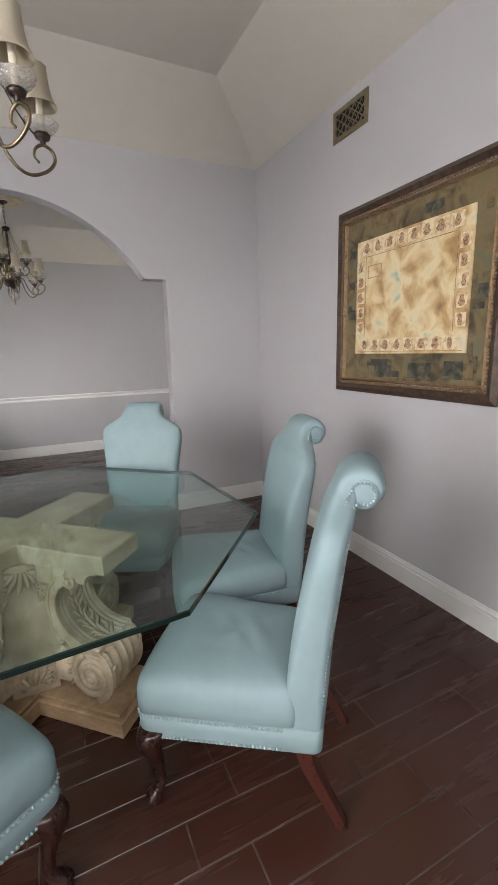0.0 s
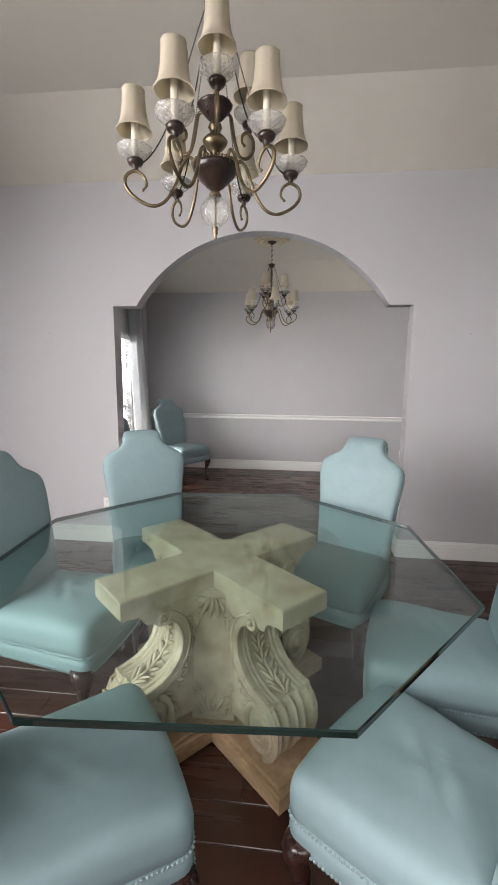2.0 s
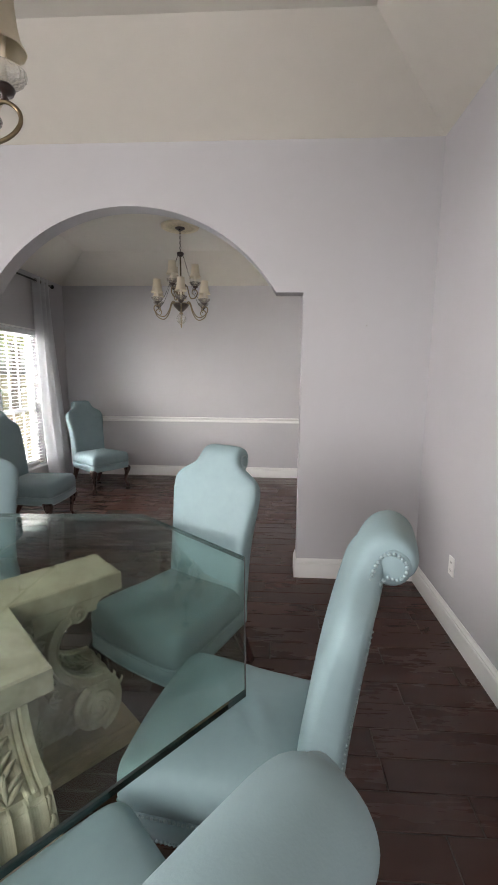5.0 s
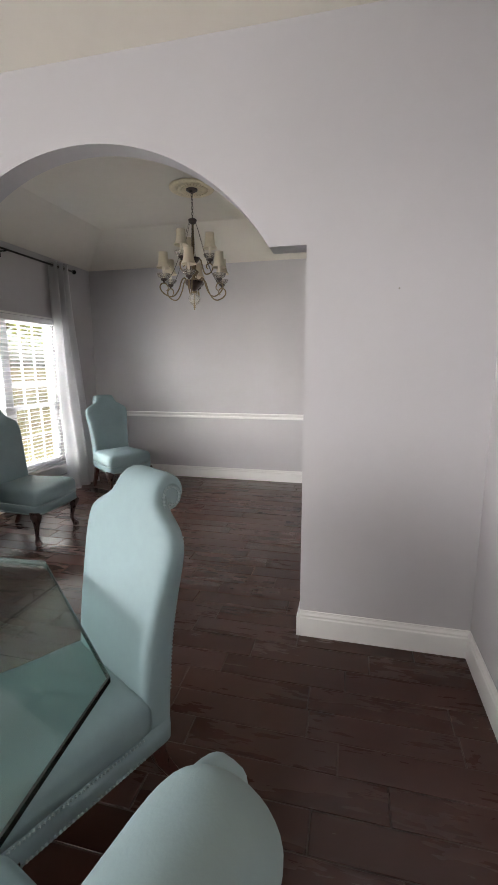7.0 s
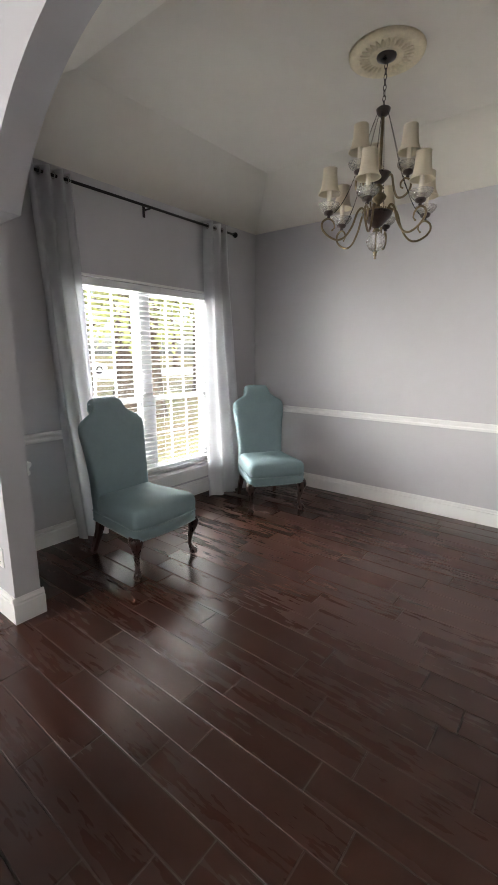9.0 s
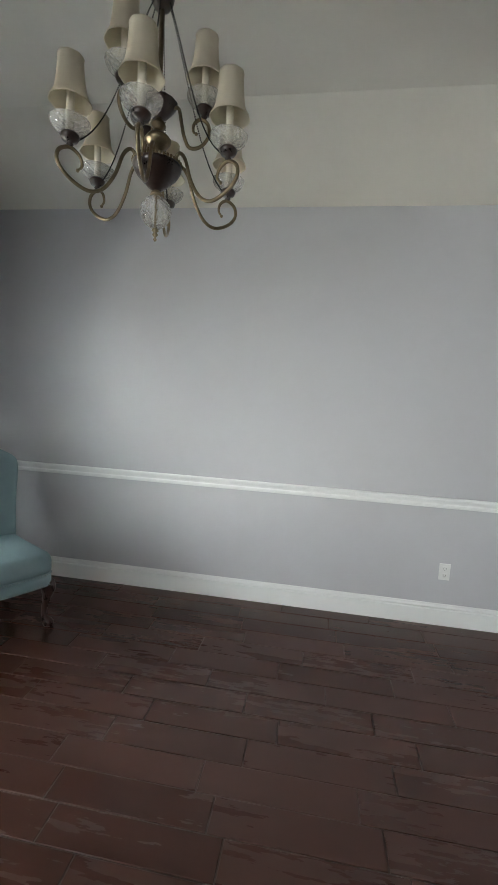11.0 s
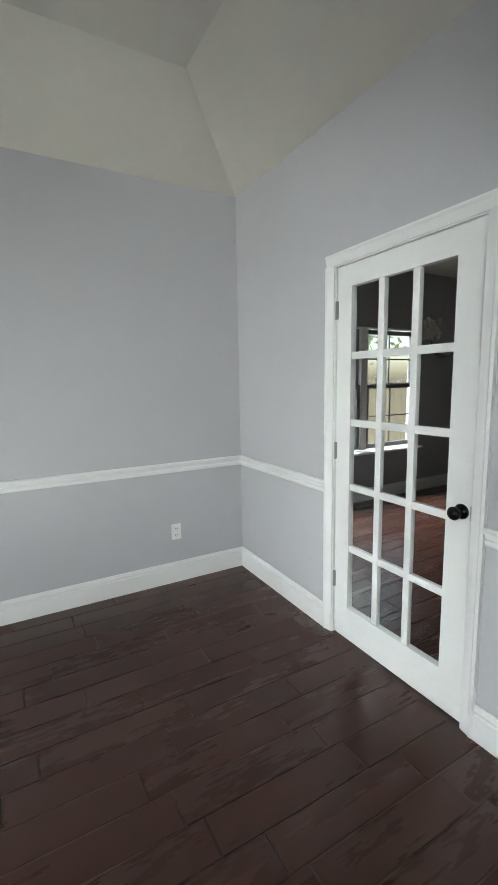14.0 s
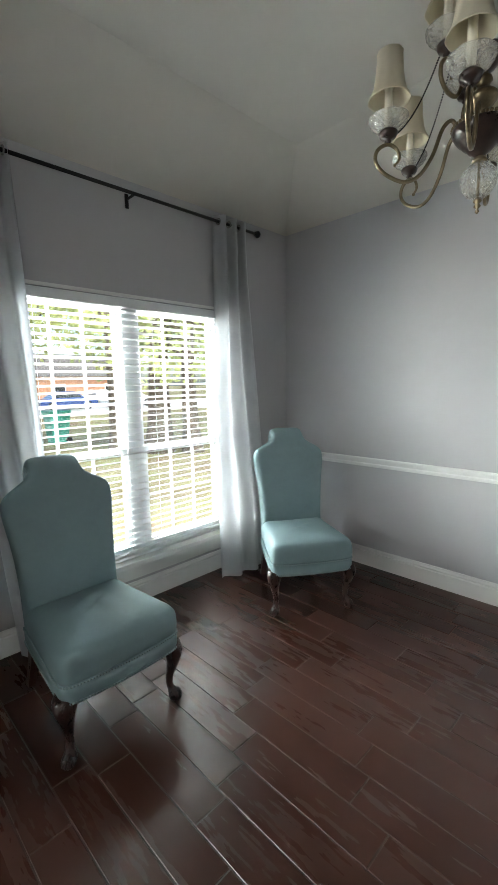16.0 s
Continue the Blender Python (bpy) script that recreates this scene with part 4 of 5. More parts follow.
def chandelier(x, y, tip, ceil, low_a, up_a, medallion, label):
    th = thing("chandelier", label, "chandelier", "brass chandeliers", pose(x, y, tip))
    H = ceil - tip
    bm = bmesh.new()
    lathe(bm, [(0.002, 0), (0.007, 0.006), (0.003, 0.014), (0.011, 0.022), (0.006, 0.030), (0.013, 0.036), (0.009, 0.046)], 14)
    part("finial", bm, M_BRASS, th, smooth=True)
    bm = bmesh.new()
    cut_lathe(bm, [(0.012, 0.042), (0.035, 0.056), (0.05, 0.078), (0.055, 0.10), (0.05, 0.122), (0.033, 0.142), (0.016, 0.152)], 40, (0, 0, 0), 14, 0.02)
    part("crystal_globe", bm, M_CRYSTAL, th, "clear cut-glass globe")
    bm = bmesh.new()
    tube(bm, [(0, 0, 0.04), (0, 0, 0.16)], 0.004, 8)
    lathe(bm, [(0.014, 0.150), (0.024, 0.154), (0.020, 0.162), (0.012, 0.170), (0.016, 0.184), (0.026, 0.19)], 16)
    part("lower_stem", bm, M_BRASS, th, smooth=True)
    bm = bmesh.new()
    lathe(bm, [(0.012, 0.168), (0.026, 0.180), (0.032, 0.182), (0.044, 0.197), (0.050, 0.199), (0.062, 0.215), (0.068, 0.217), (0.080, 0.235), (0.084, 0.243), (0.085, 0.253), (0.076, 0.257), (0.02, 0.259)], 28)
    part("bowl", bm, M_BRONZE, th, "dark bronze bowl with beaded rim", True)
    bm = bmesh.new()
    for k in range(40):
        a = 2 * math.pi * k / 40
        ball(bm, (0.083 * math.cos(a), 0.083 * math.sin(a), 0.259), 0.0058, 6, 4)
    part("beaded_rim", bm, M_BRASS, th, smooth=True)
    bm = bmesh.new()
    lathe(bm, [(0.022, 0.255), (0.030, 0.262), (0.026, 0.268), (0.018, 0.272), (0.028, 0.279), (0.014, 0.288), (0.012, 0.30), (0.03, 0.312), (0.043, 0.328), (0.046, 0.338), (0.036, 0.35), (0.02, 0.362), (0.018, 0.372), (0.026, 0.382), (0.022, 0.394), (0.012, 0.402), (0.02, 0.412), (0.012, 0.42)], 20)
    part("turned_column", bm, M_BRASS, th, "turned brass column", True)
    bm = bmesh.new()
    lathe(bm, [(0.014, 0.404), (0.030, 0.414), (0.046, 0.432), (0.060, 0.450), (0.064, 0.455), (0.060, 0.460), (0.012, 0.460)], 28, flute=0.02, nf=14)
    part("upper_bowl", bm, M_BRONZE, th, smooth=True)
    CZc = 0.765
    bm = bmesh.new()
    tube(bm, [(0, 0, 0.45), (0, 0, CZc)], 0.009, 10)
    part("centre_rod", bm, M_BRASS, th, smooth=True)
    bm = bmesh.new()
    lathe(bm, [(0.012, CZc - 0.02), (0.026, CZc - 0.012), (0.036, CZc + 0.004), (0.040, CZc + 0.018), (0.030, CZc + 0.026), (0.008, CZc + 0.034)], 20)
    part("top_collar", bm, M_BRONZE, th, smooth=True)

    def lamp(parent, px, py, pz):
        bm = bmesh.new()
        lathe(bm, [(0.006, -0.012), (0.011, -0.006), (0.008, 0.0), (0.024, 0.006), (0.030, 0.018), (0.026, 0.026), (0.006, 0.028)], 16, (px, py, pz))
        part("candle_cup", bm, M_BRONZE, parent, smooth=True)
        bm = bmesh.new()
        cut_lathe(bm, [(0.018, 0.022), (0.034, 0.027), (0.049, 0.038), (0.058, 0.051), (0.0615, 0.061), (0.0585, 0.064), (0.052, 0.054), (0.042, 0.043), (0.016, 0.032)], 36, (px, py, pz), 14, 0.035)
        part("glass_bobeche", bm, M_CRYSTAL, parent, "cut-glass dish")
        bm = bmesh.new()
        lathe(bm, [(0.012, 0.028), (0.0125, 0.165), (0.010, 0.168)], 12, (px, py, pz))
        part("candle_sleeve", bm, M_CANDLE, parent, smooth=True)
        bm = bmesh.new()
        prof = [(0.0630, 0.114), (0.0615, 0.119), (0.0535, 0.131), (0.0465, 0.150), (0.0420, 0.178), (0.0390, 0.210), (0.0375, 0.240), (0.0385, 0.246)]
        rings = []
        for r, zz in prof + [(r - 0.0025, zz) for r, zz in reversed(prof)]:
            ring = []
            for i in range(32):
                a = 2 * math.pi * i / 32
                q = r * (1 + 0.035 * abs(math.sin(4 * a)) ** 0.8)
                ring.append((px + q * math.cos(a), py + q * math.sin(a), pz + zz))
            rings.append(ring)
        loft(bm, rings, False, True)
        part("shade", bm, M_SHADE, parent, "cream fabric bell shade", True)

    def arm(a, pts, lampz, lr):
        d = Vector((math.cos(a), math.sin(a), 0))
        path = smooth_path([d * (r * (0.88 if r > 0.1 else 0.98)) + Vector((0, 0, zz)) for r, zz in pts], 6)
        bm = bmesh.new()
        tube(bm, path, [0.0062 * (1 - 0.45 * max(0, i / len(path) - 0.75) * 4) for i in range(len(path))], 8)
        q = path[-1]
        ball(bm, q, 0.006, 6, 4)
        ob = part("arm", bm, M_BRASS, th, "scrolled antique brass arm", True)
        lamp(ob, d.x * lr, d.y * lr, lampz)
        return ob

    low = [(0.07, 0.252), (0.105, 0.277), (0.135, 0.252), (0.165, 0.18), (0.21, 0.122), (0.265, 0.104), (0.33, 0.128), (0.366, 0.165), (0.362, 0.200), (0.325, 0.217), (0.292, 0.200), (0.283, 0.172), (0.298, 0.155)]
    upp = [(0.05, 0.445), (0.07, 0.440), (0.08, 0.400), (0.092, 0.352), (0.125, 0.318), (0.165, 0.321), (0.197, 0.353), (0.197, 0.392), (0.167, 0.411), (0.140, 0.395), (0.138, 0.372), (0.15, 0.363)]
    for k in range(6):
        a = radians(low_a + 60 * k)
        arm(a, low, 0.230, 0.286)
        bm = bmesh.new()
        d = Vector((math.cos(a), math.sin(a), 0))
        p0, p1 = d * 0.03 + Vector((0, 0, CZc)), d * 0.264 + Vector((0, 0, 0.243))
        for i in range(88):
            f = i / 87
            p = p0.lerp(p1, f) + Vector((0, 0, -0.11 * math.sin(math.pi * f) * f ** 0.6))
            ball(bm, p, 0.0030, 5, 3)
        part("bead_chain", bm, M_ROD, th, "strand of dark beads")
    for k in range(3):
        arm(radians(up_a + 120 * k), upp, 0.423, 0.156)
    bm = bmesh.new()
    z = CZc + 0.03
    k = 0
    while z < H - 0.03:
        ring = []
        for i in range(13):
            a = 2 * math.pi * i / 12
            u, v = 0.008 * math.cos(a), 0.016 * math.sin(a)
            ring.append((u, 0, z + 0.014 + v) if k % 2 else (0, u, z + 0.014 + v))
        tube(bm, ring, 0.0024, 5, False)
        z += 0.026
        k += 1
    part("chain", bm, M_BRONZE, th, smooth=True)
    bm = bmesh.new()
    lathe(bm, [(0.008, H - 0.05), (0.03, H - 0.036), (0.05, H - 0.026), (0.054, H - 0.014 if medallion else H)], 20)
    part("canopy", bm, M_BRONZE, th, smooth=True)
    if medallion:
        md = thing("ceiling_medallion", "round ivory plaster medallion on the ceiling", "medallion", m=pose(x, y, ceil))
        bm = bmesh.new()
        lathe(bm, [(0.03, -0.016), (0.07, -0.016), (0.08, -0.020), (0.15, -0.017), (0.165, -0.022), (0.185, -0.021), (0.198, -0.014), (0.202, 0.0), (0.02, 0.0)], 48)
        bmesh.ops.recalc_face_normals(bm, faces=bm.faces[:])
        part("disc", bm, M_MEDAL, md, smooth=True)
        bm = bmesh.new()
        for i in range(28):
            a = 2 * math.pi * i / 28
            vs = lathe(bm, [(0.002, -0.03), (0.010, -0.012), (0.011, 0.006), (0.003, 0.03)], 6)
            bmesh.ops.transform(bm, matrix=Matrix.Rotation(a, 4, "Z") @ Matrix.Translation((0.115, 0, -0.018)) @ Matrix.Rotation(radians(90), 4, "Y"), verts=vs)
        part("leaf_ring", bm, M_MEDAL, md, smooth=True)
    return th


chandelier(-0.055, -1.904, 2.038, ZA + TRAY_H, -105, -77, False, "antique brass chandelier with nine cream shades above the table")
chandelier(-0.048, 1.713, 2.023, ZB + TRAY_H, -78, -112, True, "antique brass chandelier with nine cream shades under plaster medallion")

# ---- picture on the dining room wall ----
pic = thing("framed_picture", "framed antique map print with dark carved frame", "picture")
PY0, PY1, PZ0, PZ1 = -2.495, -1.256, 1.184, 2.343
px = XE - 0.003


def frame_ring(bm, y0, y1, z0, z1, w, d0, d1):
    """Four mitred sides: w wide, from d0 at the outside to d1 at the inside off the wall."""
    o = [(y0, z0), (y1, z0), (y1, z1), (y0, z1)]
    i = [(y0 + w, z0 + w), (y1 - w, z0 + w), (y1 - w, z1 - w), (y0 + w, z1 - w)]
    a = [bm.verts.new((px, y, z)) for y, z in o]
    b = [bm.verts.new((px - d0, y, z)) for y, z in o]
    m = [bm.verts.new((px - max(d0, d1) - 0.012, (y + q) / 2, (z + r) / 2)) for (y, z), (q, r) in zip(o, i)]
    c = [bm.verts.new((px - d1, y, z)) for y, z in i]
    d = [bm.verts.new((px - 0.004, y, z)) for y, z in i]
    for k in range(4):
        l = (k + 1) % 4
        for p, q in ((a, b), (b, m), (m, c), (c, d)):
            bm.faces.new((p[k], p[l], q[l], q[k]))
    bmesh.ops.recalc_face_normals(bm, faces=bm.faces[:])


bm = bmesh.new()
frame_ring(bm, PY0, PY1, PZ0, PZ1, 0.055, 0.022, 0.03)
part("outer_frame", bm, M_PFRAME, pic, "dark carved outer moulding")
bm = bmesh.new()
frame_ring(bm, PY0 + 0.072, PY1 - 0.072, PZ0 + 0.072, PZ1 - 0.072, 0.022, 0.02, 0.012)
part("inner_fillet", bm, M_PGILT, pic, "dull gilt inner fillet")
bm = bmesh.new()
s0 = 0.064
for k in range(58):
    f = (k + 0.5) / 58
    for y, z in ((PY0 + s0 + (PY1 - PY0 - 2 * s0) * f, PZ0 + s0), (PY0 + s0 + (PY1 - PY0 - 2 * s0) * f, PZ1 - s0), (PY0 + s0, PZ0 + s0 + (PZ1 - PZ0 - 2 * s0) * f), (PY1 - s0, PZ0 + s0 + (PZ1 - PZ0 - 2 * s0) * f)):
        ball(bm, (px - 0.028, y, z), 0.0085, 6, 4)
part("rope_beading", bm, M_PGILT, pic, "row of gilt rope beads", True)


def paint_mat(name, stops, scale, dist, detail=6):
    m = bpy.data.materials.new(name)
    m.use_nodes = True
    nt = m.node_tree
    b = nt.nodes["Principled BSDF"]
    tc = nt.nodes.new("ShaderNodeTexCoord")
    n = nt.nodes.new("ShaderNodeTexNoise")
    n.inputs["Scale"].default_value, n.inputs["Detail"].default_value, n.inputs["Distortion"].default_value = scale, detail, dist
    r = nt.nodes.new("ShaderNodeValToRGB")
    while len(r.color_ramp.elements) < len(stops):
        r.color_ramp.elements.new(0.5)
    for el, (p, c) in zip(r.color_ramp.elements, stops):
        el.position, el.color = p, (*c, 1)
    nt.links.new(tc.outputs["Object"], n.inputs["Vector"])
    nt.links.new(n.outputs[0], r.inputs[0])
    nt.links.new(r.outputs[0], b.inputs["Base Color"])
    b.inputs["Roughness"].default_value = 0.35
    return m


M_PBACK = paint_mat("olive_umber_ground", [(0.32, (0.045, 0.038, 0.025)), (0.44, (0.13, 0.10, 0.055)), (0.54, (0.20, 0.15, 0.075)), (0.66, (0.15, 0.145, 0.095))], 8, 0.8, 10)
M_PMAP = paint_mat("old_map_paper", [(0.28, (0.30, 0.16, 0.07)), (0.40, (0.54, 0.36, 0.17)), (0.49, (0.68, 0.52, 0.29)), (0.58, (0.76, 0.65, 0.43)), (0.66, (0.66, 0.60, 0.42)), (0.73, (0.30, 0.46, 0.42))], 8, 0.5, 10)
M_PDARK = paint_mat("slate_patch", [(0.32, (0.022, 0.024, 0.022)), (0.52, (0.06, 0.062, 0.052)), (0.66, (0.13, 0.115, 0.07))], 22, 0.8, 10)
M_PTAN = paint_mat("ochre_patch", [(0.32, (0.10, 0.07, 0.035)), (0.62, (0.21, 0.15, 0.075))], 22, 0.6, 10)
M_PFIG = paint_mat("umber_blot", [(0.36, (0.16, 0.075, 0.045)), (0.47, (0.40, 0.23, 0.12)), (0.56, (0.54, 0.38, 0.22)), (0.66, (0.17, 0.10, 0.07))], 55, 1.2, 8)
M_PVIG = paint_mat("cream_cartouche", [(0.36, (0.52, 0.36, 0.20)), (0.48, (0.70, 0.56, 0.36)), (0.62, (0.78, 0.69, 0.50))], 30, 0.8, 8)
part("backing", box(px - 0.010, px - 0.004, PY0 + 0.09, PY1 - 0.09, PZ0 + 0.09, PZ1 - 0.09), M_PBACK, pic, "mottled olive and umber ground")
MY0, MY1, MZ0, MZ1 = -2.300, -1.456, 1.435, 2.125
rp = random.Random(5)
for k in range(26):
    edge = k % 4
    w, h = rp.uniform(0.05, 0.17), rp.uniform(0.03, 0.09)
    if edge < 2:
        y = rp.uniform(PY0 + 0.12, PY1 - 0.27)
        z = rp.uniform(MZ1 + 0.02, PZ1 - 0.09 - h) if edge == 0 and h < 0.08 else rp.uniform(PZ0 + 0.10, MZ0 - 0.03 - h)
    else:
        w = rp.uniform(0.03, 0.06)
        y = rp.uniform(PY0 + 0.10, MY0 - w) if edge == 2 else rp.uniform(MY1 + 0.01, PY1 - 0.10 - w)
        z = rp.uniform(PZ0 + 0.15, PZ1 - 0.25)
    part("patch", box(px - 0.0112 - 0.0001 * k, px - 0.008, y, y + w, z, z + h), M_PDARK if k % 3 else M_PTAN, pic, "slate painted patch" if k % 3 else "ochre painted patch")
part("map_sheet", box(px - 0.018, px - 0.009, MY0, MY1, MZ0, MZ1, 0.003), M_PMAP, pic, "yellowed old map sheet with blue seas")
mx = px - 0.018
spots = [(MY0 + 0.05 + (MY1 - MY0 - 0.10) * (k + 0.5) / 8, row + 0.035, 0.042) for row in (MZ1 - 0.085, MZ0 + 0.02) for k in range(8)]
spots += [(yc, MZ0 + 0.165 + k * 0.093, 0.031) for yc in (MY0 + 0.043, MY1 - 0.044) for k in range(5)]
for yc, zc, hw_ in spots:
    vg = part("vignette", box(mx - 0.0015, mx + 0.001, yc - hw_, yc + hw_, zc - 0.035, zc + 0.035), M_PVIG, pic)
    bm = bmesh.new()
    lathe(bm, [(0.010, -0.028), (0.022 + rp.uniform(-0.005, 0.006), -0.012), (0.014 + rp.uniform(-0.004, 0.006), 0.006), (0.018 + rp.uniform(-0.006, 0.006), 0.016), (0.008, 0.028)], 7)
    bmesh.ops.transform(bm, matrix=Matrix.Translation((mx - 0.002, yc + rp.uniform(-0.008, 0.008), zc)) @ Matrix.Diagonal((0.05, rp.uniform(0.8, 1.3), 1, 1)), verts=bm.verts)
    part("blot", bm, M_PFIG, vg)
bm = bmesh.new()
for y0, y1, z0, z1 in ((-1.676, -1.566, 1.965, 1.970), (-1.676, -1.566, 1.895, 1.900), (-1.681, -1.676, 1.895, 1.970), (-1.566, -1.561, 1.895, 1.970), (MY0 + 0.09, MY1 - 0.09, MZ1 - 0.102, MZ1 - 0.098), (MY0 + 0.02, MY1 - 0.02, MZ0 + 0.012, MZ0 + 0.015), (MY0 + 0.085, MY0 + 0.088, MZ0 + 0.11, MZ1 - 0.10), (MY1 - 0.088, MY1 - 0.085, MZ0 + 0.11, MZ1 - 0.10)):
    add_box(bm, mx - 0.0015, mx + 0.001, y0, y1, z0, z1)
part("drawn_lines", bm, M_PFIG, pic)

# ---- air vent ----
vent = thing("air_vent", "tarnished brass scrollwork air vent on the wall", "vent")
VY0, VY1, VZ0, VZ1 = -1.497, -1.162, 2.797, 2.982
# black sheet puts in the duct's shade behind the scrollwork; wall is unbroken
part("backing", box(XE - 0.004, XE + 0.001, VY0 + 0.02, VY1 - 0.02, VZ0 + 0.02, VZ1 - 0.02), M_BLACK, vent)
bm = bmesh.new()
for y0, y1, z0, z1 in ((VY0, VY1, VZ0, VZ0 + 0.028), (VY0, VY1, VZ1 - 0.028, VZ1), (VY0, VY0 + 0.028, VZ0 + 0.028, VZ1 - 0.028), (VY1 - 0.028, VY1, VZ0 + 0.028, VZ1 - 0.028)):
    add_box(bm, XE - 0.012, XE - 0.001, y0, y1, z0, z1)
part("rim", bm, M_VENT, vent)
for r in range(5):
    bm = bmesh.new()
    zc = VZ0 + 0.040 + r * 0.0265
    pts = [(XE - 0.009, VY0 + 0.026 + (VY1 - VY0 - 0.052) * k / 48, zc + (-1) ** r * 0.0115 * math.sin(2 * math.pi * 4 * k / 48)) for k in range(49)]
    tube(bm, pts, 0.0042, 6)
    part("scroll_bar", bm, M_VENT, vent, smooth=True)
    for k in range(4):
        bm = bmesh.new()
        yc = VY0 + 0.045 + (VY1 - VY0 - 0.09) * (k + (r % 2) * 0.5 + 0.1) / 4
        tube(bm, [(XE - 0.008, yc, max(VZ0 + 0.02, zc - 0.016)), (XE - 0.008, yc + 0.004, zc)], 0.0030, 5)
        part("scroll_link", bm, M_VENT, vent, smooth=True)

# ---- plates on the walls ----


def plate(name, label, category, pos, normal, w, h, kind):
    rot = {"-x": 90, "-y": 180, "+y": 0, "+x": -90}[normal]
    th = thing(name, label, category, "white wall plates", m=Matrix.Translation(pos) @ Matrix.Rotation(radians(rot), 4, "Z"))
    # local +y is off the wall
    base = part("cover", box(-w / 2, w / 2, -0.001, 0.006, -h / 2, h / 2, 0.002), M_PLATE, th)
    if kind == "outlet":
        for z in (-0.024, 0.024):
            r = part("receptacle", box(-0.017, 0.017, 0.005, 0.0075, z - 0.015, z + 0.015, 0.001), M_PLATE, th)
            bm = bmesh.new()
            add_box(bm, -0.009, -0.006, 0.007, 0.008, z - 0.005, z + 0.006)
            add_box(bm, 0.006, 0.009, 0.007, 0.008, z - 0.005, z + 0.006)
            add_box(bm, -0.002, 0.002, 0.007, 0.008, z - 0.012, z - 0.008)
            part("slots", bm, M_SLOT, r)
    else:
        part("slot", box(-0.0065, 0.0065, 0.0055, 0.0066, -0.0135, 0.0135), M_STEEL, th)
        part("toggle", box(-0.005, 0.005, 0.005, 0.018, -0.004, 0.011, 0.001), M_PLATE, th, "switch toggle")
        for z in (-0.03, 0.03):
            part("screw", box(-0.002, 0.002, 0.0055, 0.007, z - 0.002, z + 0.002), M_STEEL, th)
    return th


plate("wall_outlet", "white duplex outlet low on the grey wall", "outlet", (1.506, YN, 0.380), "-y", 0.072, 0.115, "outlet")
plate("wall_outlet", "white duplex outlet beside the glazed door", "outlet", (XE, 0.685, 0.393), "-x", 0.072, 0.115, "outlet")
plate("wall_outlet", "white duplex outlet on the dining room wall", "outlet", (XE, -0.625, 0.405), "-x", 0.072, 0.115, "outlet")
plate("wall_outlet", "white duplex outlet beside the arch", "outlet", (-1.40, 0.0, 0.36), "-y", 0.072, 0.115, "outlet")
plate("light_switch", "white toggle light switch beside the door", "light switch", (XE, 1.148, 1.157), "-x", 0.088, 0.127, "switch")
for nx_ in (1.609, -1.85):
    nailm = thing("wall_nail", "small bare steel nail in the grey wall", "nail", "nails beside the arch", m=pose(nx_, 0.0, 1.861))
    bm = bmesh.new()
    tube(bm, [(0, 0.002, 0), (0, -0.012, 0.002)], 0.0022, 6)
    part("shank", bm, M_HINGE, nailm)
    bm = bmesh.new()
    lathe(bm, [(0.0045, 0), (0.0045, 0.0015)], 8)
    bmesh.ops.transform(bm, matrix=Matrix.Translation((0, -0.012, 0.002)) @ Matrix.Rotation(radians(90), 4, "X"), verts=bm.verts)
    part("head", bm, M_HINGE, nailm)

# ---- the room behind the glazed door ----
CY1, CX1, CY0 = 4.05, 6.6, -1.2
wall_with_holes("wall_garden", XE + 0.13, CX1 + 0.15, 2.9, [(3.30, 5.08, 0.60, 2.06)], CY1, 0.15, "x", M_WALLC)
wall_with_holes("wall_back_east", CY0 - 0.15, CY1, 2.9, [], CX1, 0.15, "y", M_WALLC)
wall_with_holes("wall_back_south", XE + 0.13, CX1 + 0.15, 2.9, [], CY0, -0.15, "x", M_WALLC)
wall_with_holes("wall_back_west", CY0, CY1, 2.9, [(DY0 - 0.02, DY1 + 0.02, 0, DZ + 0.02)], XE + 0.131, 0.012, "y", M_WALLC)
setting("ceiling_back", box(XE + 0.13, CX1 + 0.15, CY0 - 0.15, CY1 + 0.15, 2.75, 2.9), M_CEIL)
run_profile("baseboard_back", BB, [((XE + 0.143, CY1), (CX1, CY1), (0, -1)), ((CX1, CY0), (CX1, CY1), (-1, 0))], M_TRIM)
M_SASH = mat("dark_bronze_sash", (0.10, 0.10, 0.105), 0.45, vary=0.15)
gw = thing("window_2", "dark-framed twin window over the garden", "window")
gw["kind"] = "structure"
wy = CY1 + 0.06
